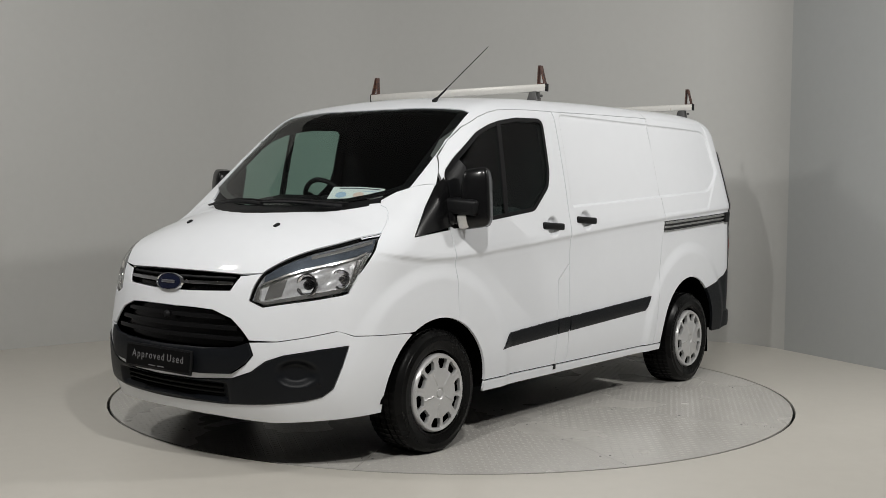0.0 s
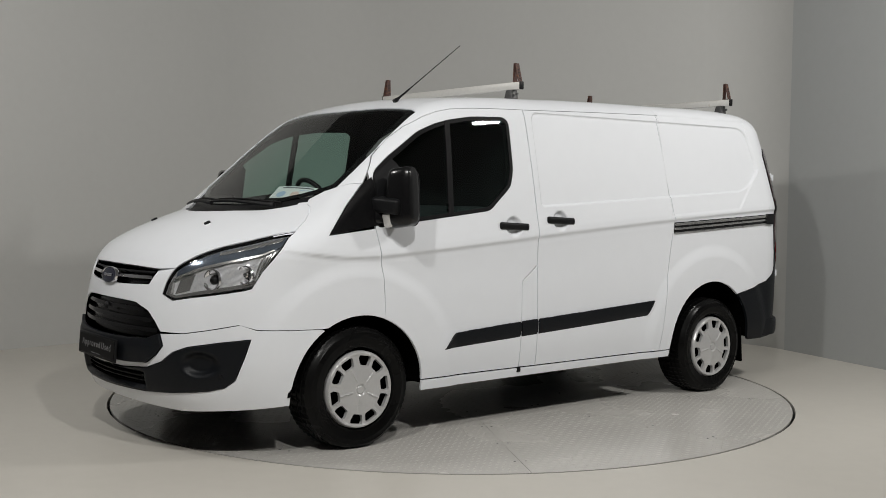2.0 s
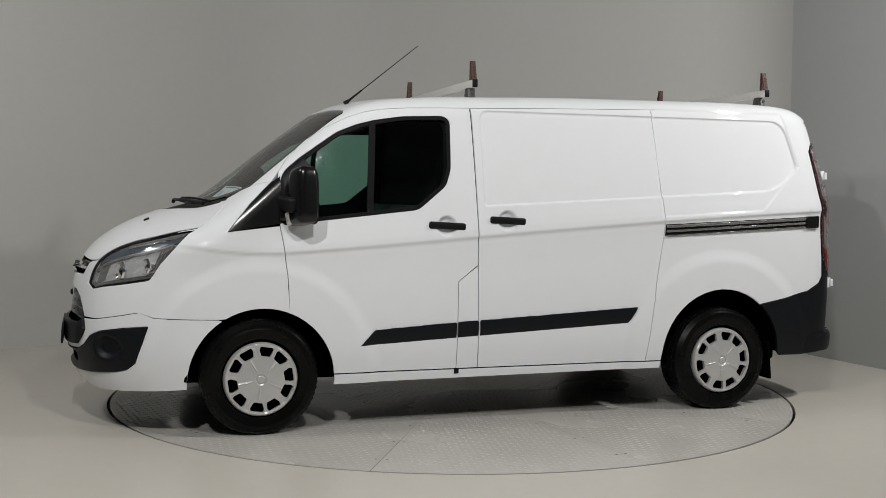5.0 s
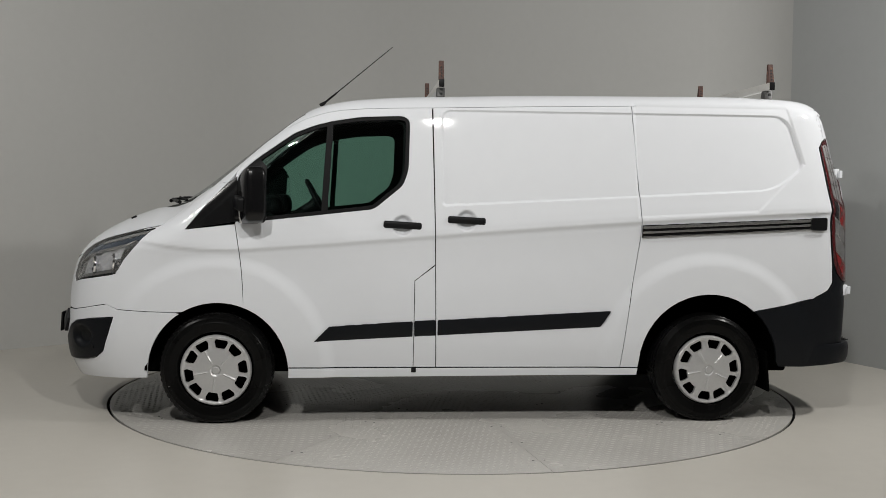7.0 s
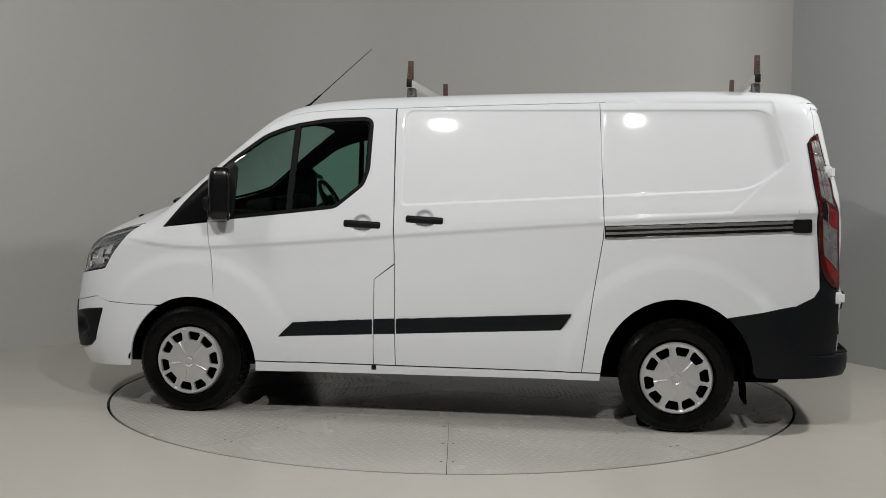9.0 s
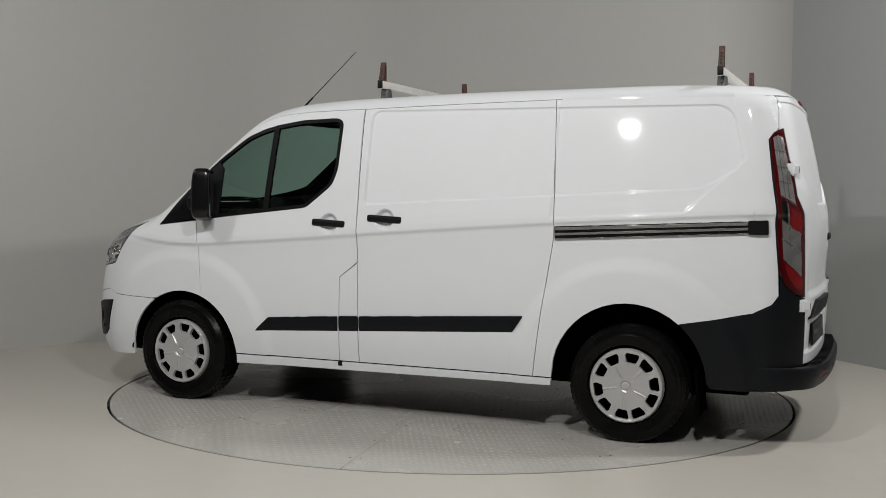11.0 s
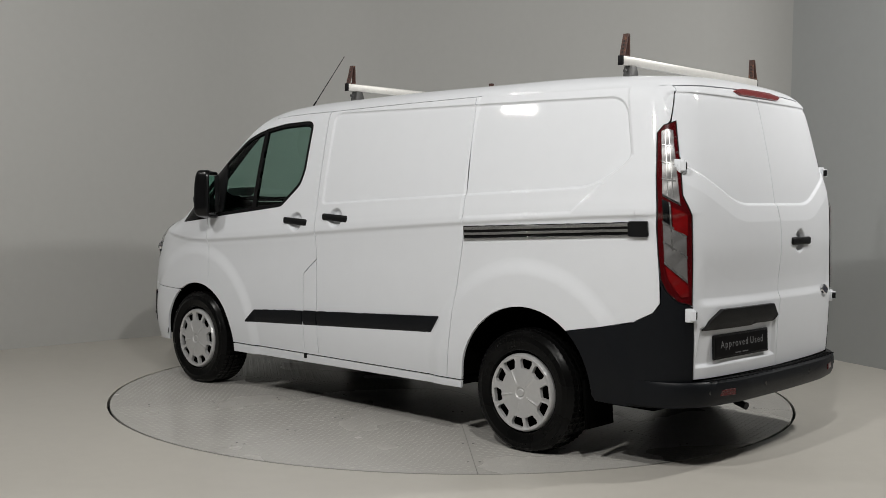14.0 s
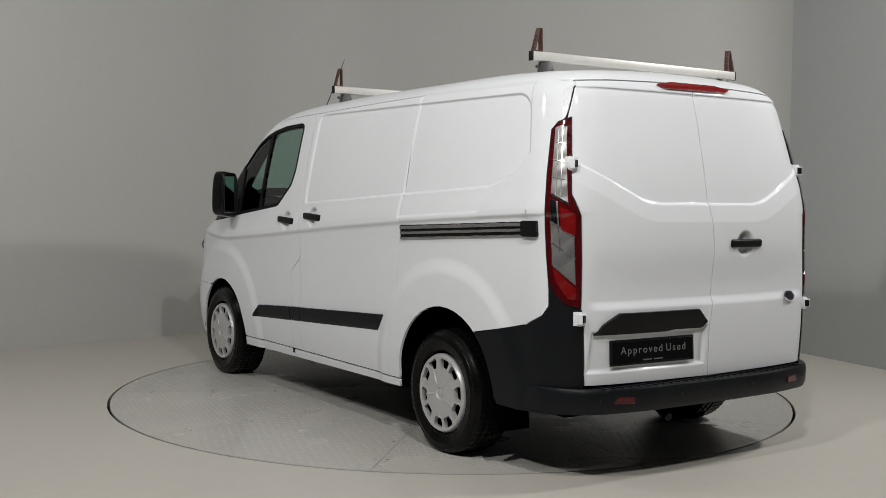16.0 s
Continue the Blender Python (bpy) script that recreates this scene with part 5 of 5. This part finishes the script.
    def height(r, a):
        w = 0.006 * np.exp(-((np.mod(a / (2 * math.pi) * 5 + 0.5 - 0.15, 1) - 0.5) / 0.035) ** 2) * step(0.035, 0.06, r) * step(0.15, 0.12, r)
        w = w - 0.004 * np.exp(-((np.mod(a / (2 * math.pi) * 10 - 0.25, 1) - 0.5) / 0.07) ** 2) * step(0.115, 0.15, r) * step(0.192, 0.18, r)
        return 0.012 + 0.010 * step(0.20, 0.04, r) - 0.012 * step(0.196, 0.208, r) + 0.006 * step(0.18, 0.198, r) * step(0.207, 0.20, r) - 0.007 * step(0.032, 0.026, r) + w

    r, a = np.hypot(v2[:, 0], v2[:, 1]), np.arctan2(v2[:, 1], v2[:, 0])
    verts = np.column_stack([v2, height(r, a)])
    faces = [tuple(t) for t in tri]
    count = {}
    for t in tri:
        for i in range(3):
            e = (t[i], t[(i + 1) % 3])
            k = tuple(sorted(e))
            count[k] = None if k in count else e
    edge = [e for e in count.values() if e]
    rimv = sorted({i for e in edge for i in e})
    kk = {q: i + len(verts) for i, q in enumerate(rimv)}
    lowv = verts[rimv] * (1, 1, 1) - (0, 0, 0.022)
    faces += [(j, i, kk[i], kk[j]) for i, j in edge]
    verts = np.concatenate([verts, lowv])
    M = np.array(m)
    verts = verts @ M[:3, :3].T + M[:3, 3]
    cover = mesh_object("wheel_cover", verts, faces, SILVER, hub, "silver plastic wheel cover with ten slots")
    cover.data.set_sharp_from_angle(angle=radians(32))
    from_bm("centre_cap", lathe([(0.0, 0.019), (0.018, 0.019), (0.022, 0.016), (0.0225, 0.01)], 24, m), SILVER, hub)
    return hub


for s in BOTH:
    for cx in (1.465, -1.465):
        road_wheel(cx, s)

# roof bars


def roof_bar(x, z, foot):
    """A white load bar with brown ladder stops and clamped feet."""
    bar = from_bm("roof_bar", box_bm(0.032, 1.47, 0.048, pose(x, 0.0, z), 0.007, 2), ALU, van, "white roof load bar with rust-brown ladder stops")
    for s in BOTH:
        outer = [(0.672, 0.0), (0.728, 0.0), (0.695, 0.116), (0.677, 0.116)]
        inner = [(0.679, 0.006), (0.718, 0.006), (0.690, 0.109), (0.683, 0.109)]
        b = bmesh.new()
        near, far = [[[b.verts.new((x + dx, y * s, z + 0.022 + h)) for y, h in ring] for ring in (outer, inner)] for dx in (-0.015, 0.015)]
        for i in range(4):
            j = (i + 1) % 4
            for quad in ((near[0][i], near[0][j], near[1][j], near[1][i]), (far[0][j], far[0][i], far[1][i], far[1][j]), (near[0][j], near[0][i], far[0][i], far[0][j]), (near[1][i], near[1][j], far[1][j], far[1][i])):
                b.faces.new(quad)
        bmesh.ops.recalc_face_normals(b, faces=b.faces[:])
        st = from_bm("ladder_stop", b, RUST, bar, "rusty brown open ladder stop")
        for k in range(4):
            from_bm("stop_hole", lathe([(0.0, 0.0), (0.0055, 0.0), (0.0056, -0.002)], 10, pose(x, (0.7245 - 0.0054 * k) * s, z + 0.042 + 0.019 * k, -90 * s - 16 * s * -1, 0, 0)), BLACKGAP, st)
            from_bm("stop_hole", lathe([(0.0, 0.0), (0.0055, 0.0), (0.0056, -0.002)], 10, pose(x, (0.6722 + 0.0008 * k) * s, z + 0.042 + 0.019 * k, 90 * s, 0, 0)), BLACKGAP, st)
        from_bm("bar_cap", box_bm(0.033, 0.008, 0.049, pose(x, 0.736 * s, z), 0.003, 2), PLASTIC, bar, "black bar end cap")
        ft = from_bm("bar_foot", prism_bm([(-0.055, 0.0), (0.06, 0.0), (0.035, 0.03), (0.025, foot), (-0.025, foot)], 0.05, pose(x + 0.025, 0.645 * s, z - 0.022 - foot, 90, 0, 90 if s > 0 else -90) @ pose(0, 0, -0.05 if s > 0 else 0), 0.006), STEEL, bar, "dark clamp foot")
        from_bm("foot_bolt", lathe([(0.0, 0.012), (0.009, 0.012), (0.010, 0.0)], 6, pose(x, 0.69 * s, z - 0.05, 90 * -s, 0, 0)), STEEL, ft)


roof_bar(0.149, 2.022, 0.085)
roof_bar(-1.90, 2.040, 0.090)

# aerial
base = on("top", (0.885, 0.43))[0]
tip = Vector((0.44, 0.494, 2.26))
ab = Vector(base) + Vector((0, 0, 0.004))
from_bm("aerial", tube_bm([ab, ab.lerp(tip, 0.05), ab.lerp(tip, 0.07), ab.lerp(tip, 0.22), ab.lerp(tip, 0.24), ab.lerp(tip, 0.62), tip], [0.016, 0.011, 0.007, 0.0055, 0.0032, 0.0026, 0.002], 8), PLASTIC, van, "thin black whip aerial")

# a card behind the windscreen
card = new("windscreen_card")
tagged(card, "white printed card lying behind the windscreen", "card")


def card_piece(name, corners, mat, off, parent, n=0):
    """A flat print along the inside of the screen, corners as fractions of the card's width and height."""
    c = np.array([CARD[0] * (1 - u) * (1 - v) + CARD[1] * u * (1 - v) + CARD[2] * u * v + CARD[3] * (1 - u) * v for u, v in corners])
    return panel(name, "hull", c, mat, parent, gap=0.0, off=off, lip=0.0008, cell=0.03)


CARD = on("top", (1.675, 0.33))[0], on("top", (1.604, 0.66))[0], on("top", (1.537, 0.63))[0], on("top", (1.592, 0.30))[0]
CARD = [np.array(c) for c in CARD]
sheet_ob = card_piece("card_sheet", [(0, 0), (1, 0), (1, 1), (0, 1)], PAPER, -0.014, card)
for (u0, u1, v0, v1), mt in (((0.14, 0.92, 0.84, 0.92), PAPERBLACK), ((0.60, 0.92, 0.66, 0.70), PAPERBLUE), ((0.72, 0.92, 0.20, 0.24), PAPERORANGE)):
    card_piece("print_bar", [(u0, v0), (u1, v0), (u1, v1), (u0, v1)], mt, -0.0132, sheet_ob)
for uc, mt in ((0.22, PAPERBLUE), (0.55, PAPERORANGE)):
    card_piece("print_roundel", [(uc + 0.10 * math.cos(a), 0.33 + 0.25 * math.sin(a)) for a in np.linspace(0, 2 * math.pi, 20, endpoint=False)], mt, -0.0132, sheet_ob)


def motions():
    """The van, its card and the turntable's deck turn together at an even pace."""
    times = [0.5 * k for k in range(33)]
    rows = [(t, van_pose(t)) for t in times]
    walk(van, rows)
    walk(card, rows)
    walk(turntable, [(t, pose(0, 0, 0, 0, 0, -RATE * (t - 9.0))) for t in times])


motions()
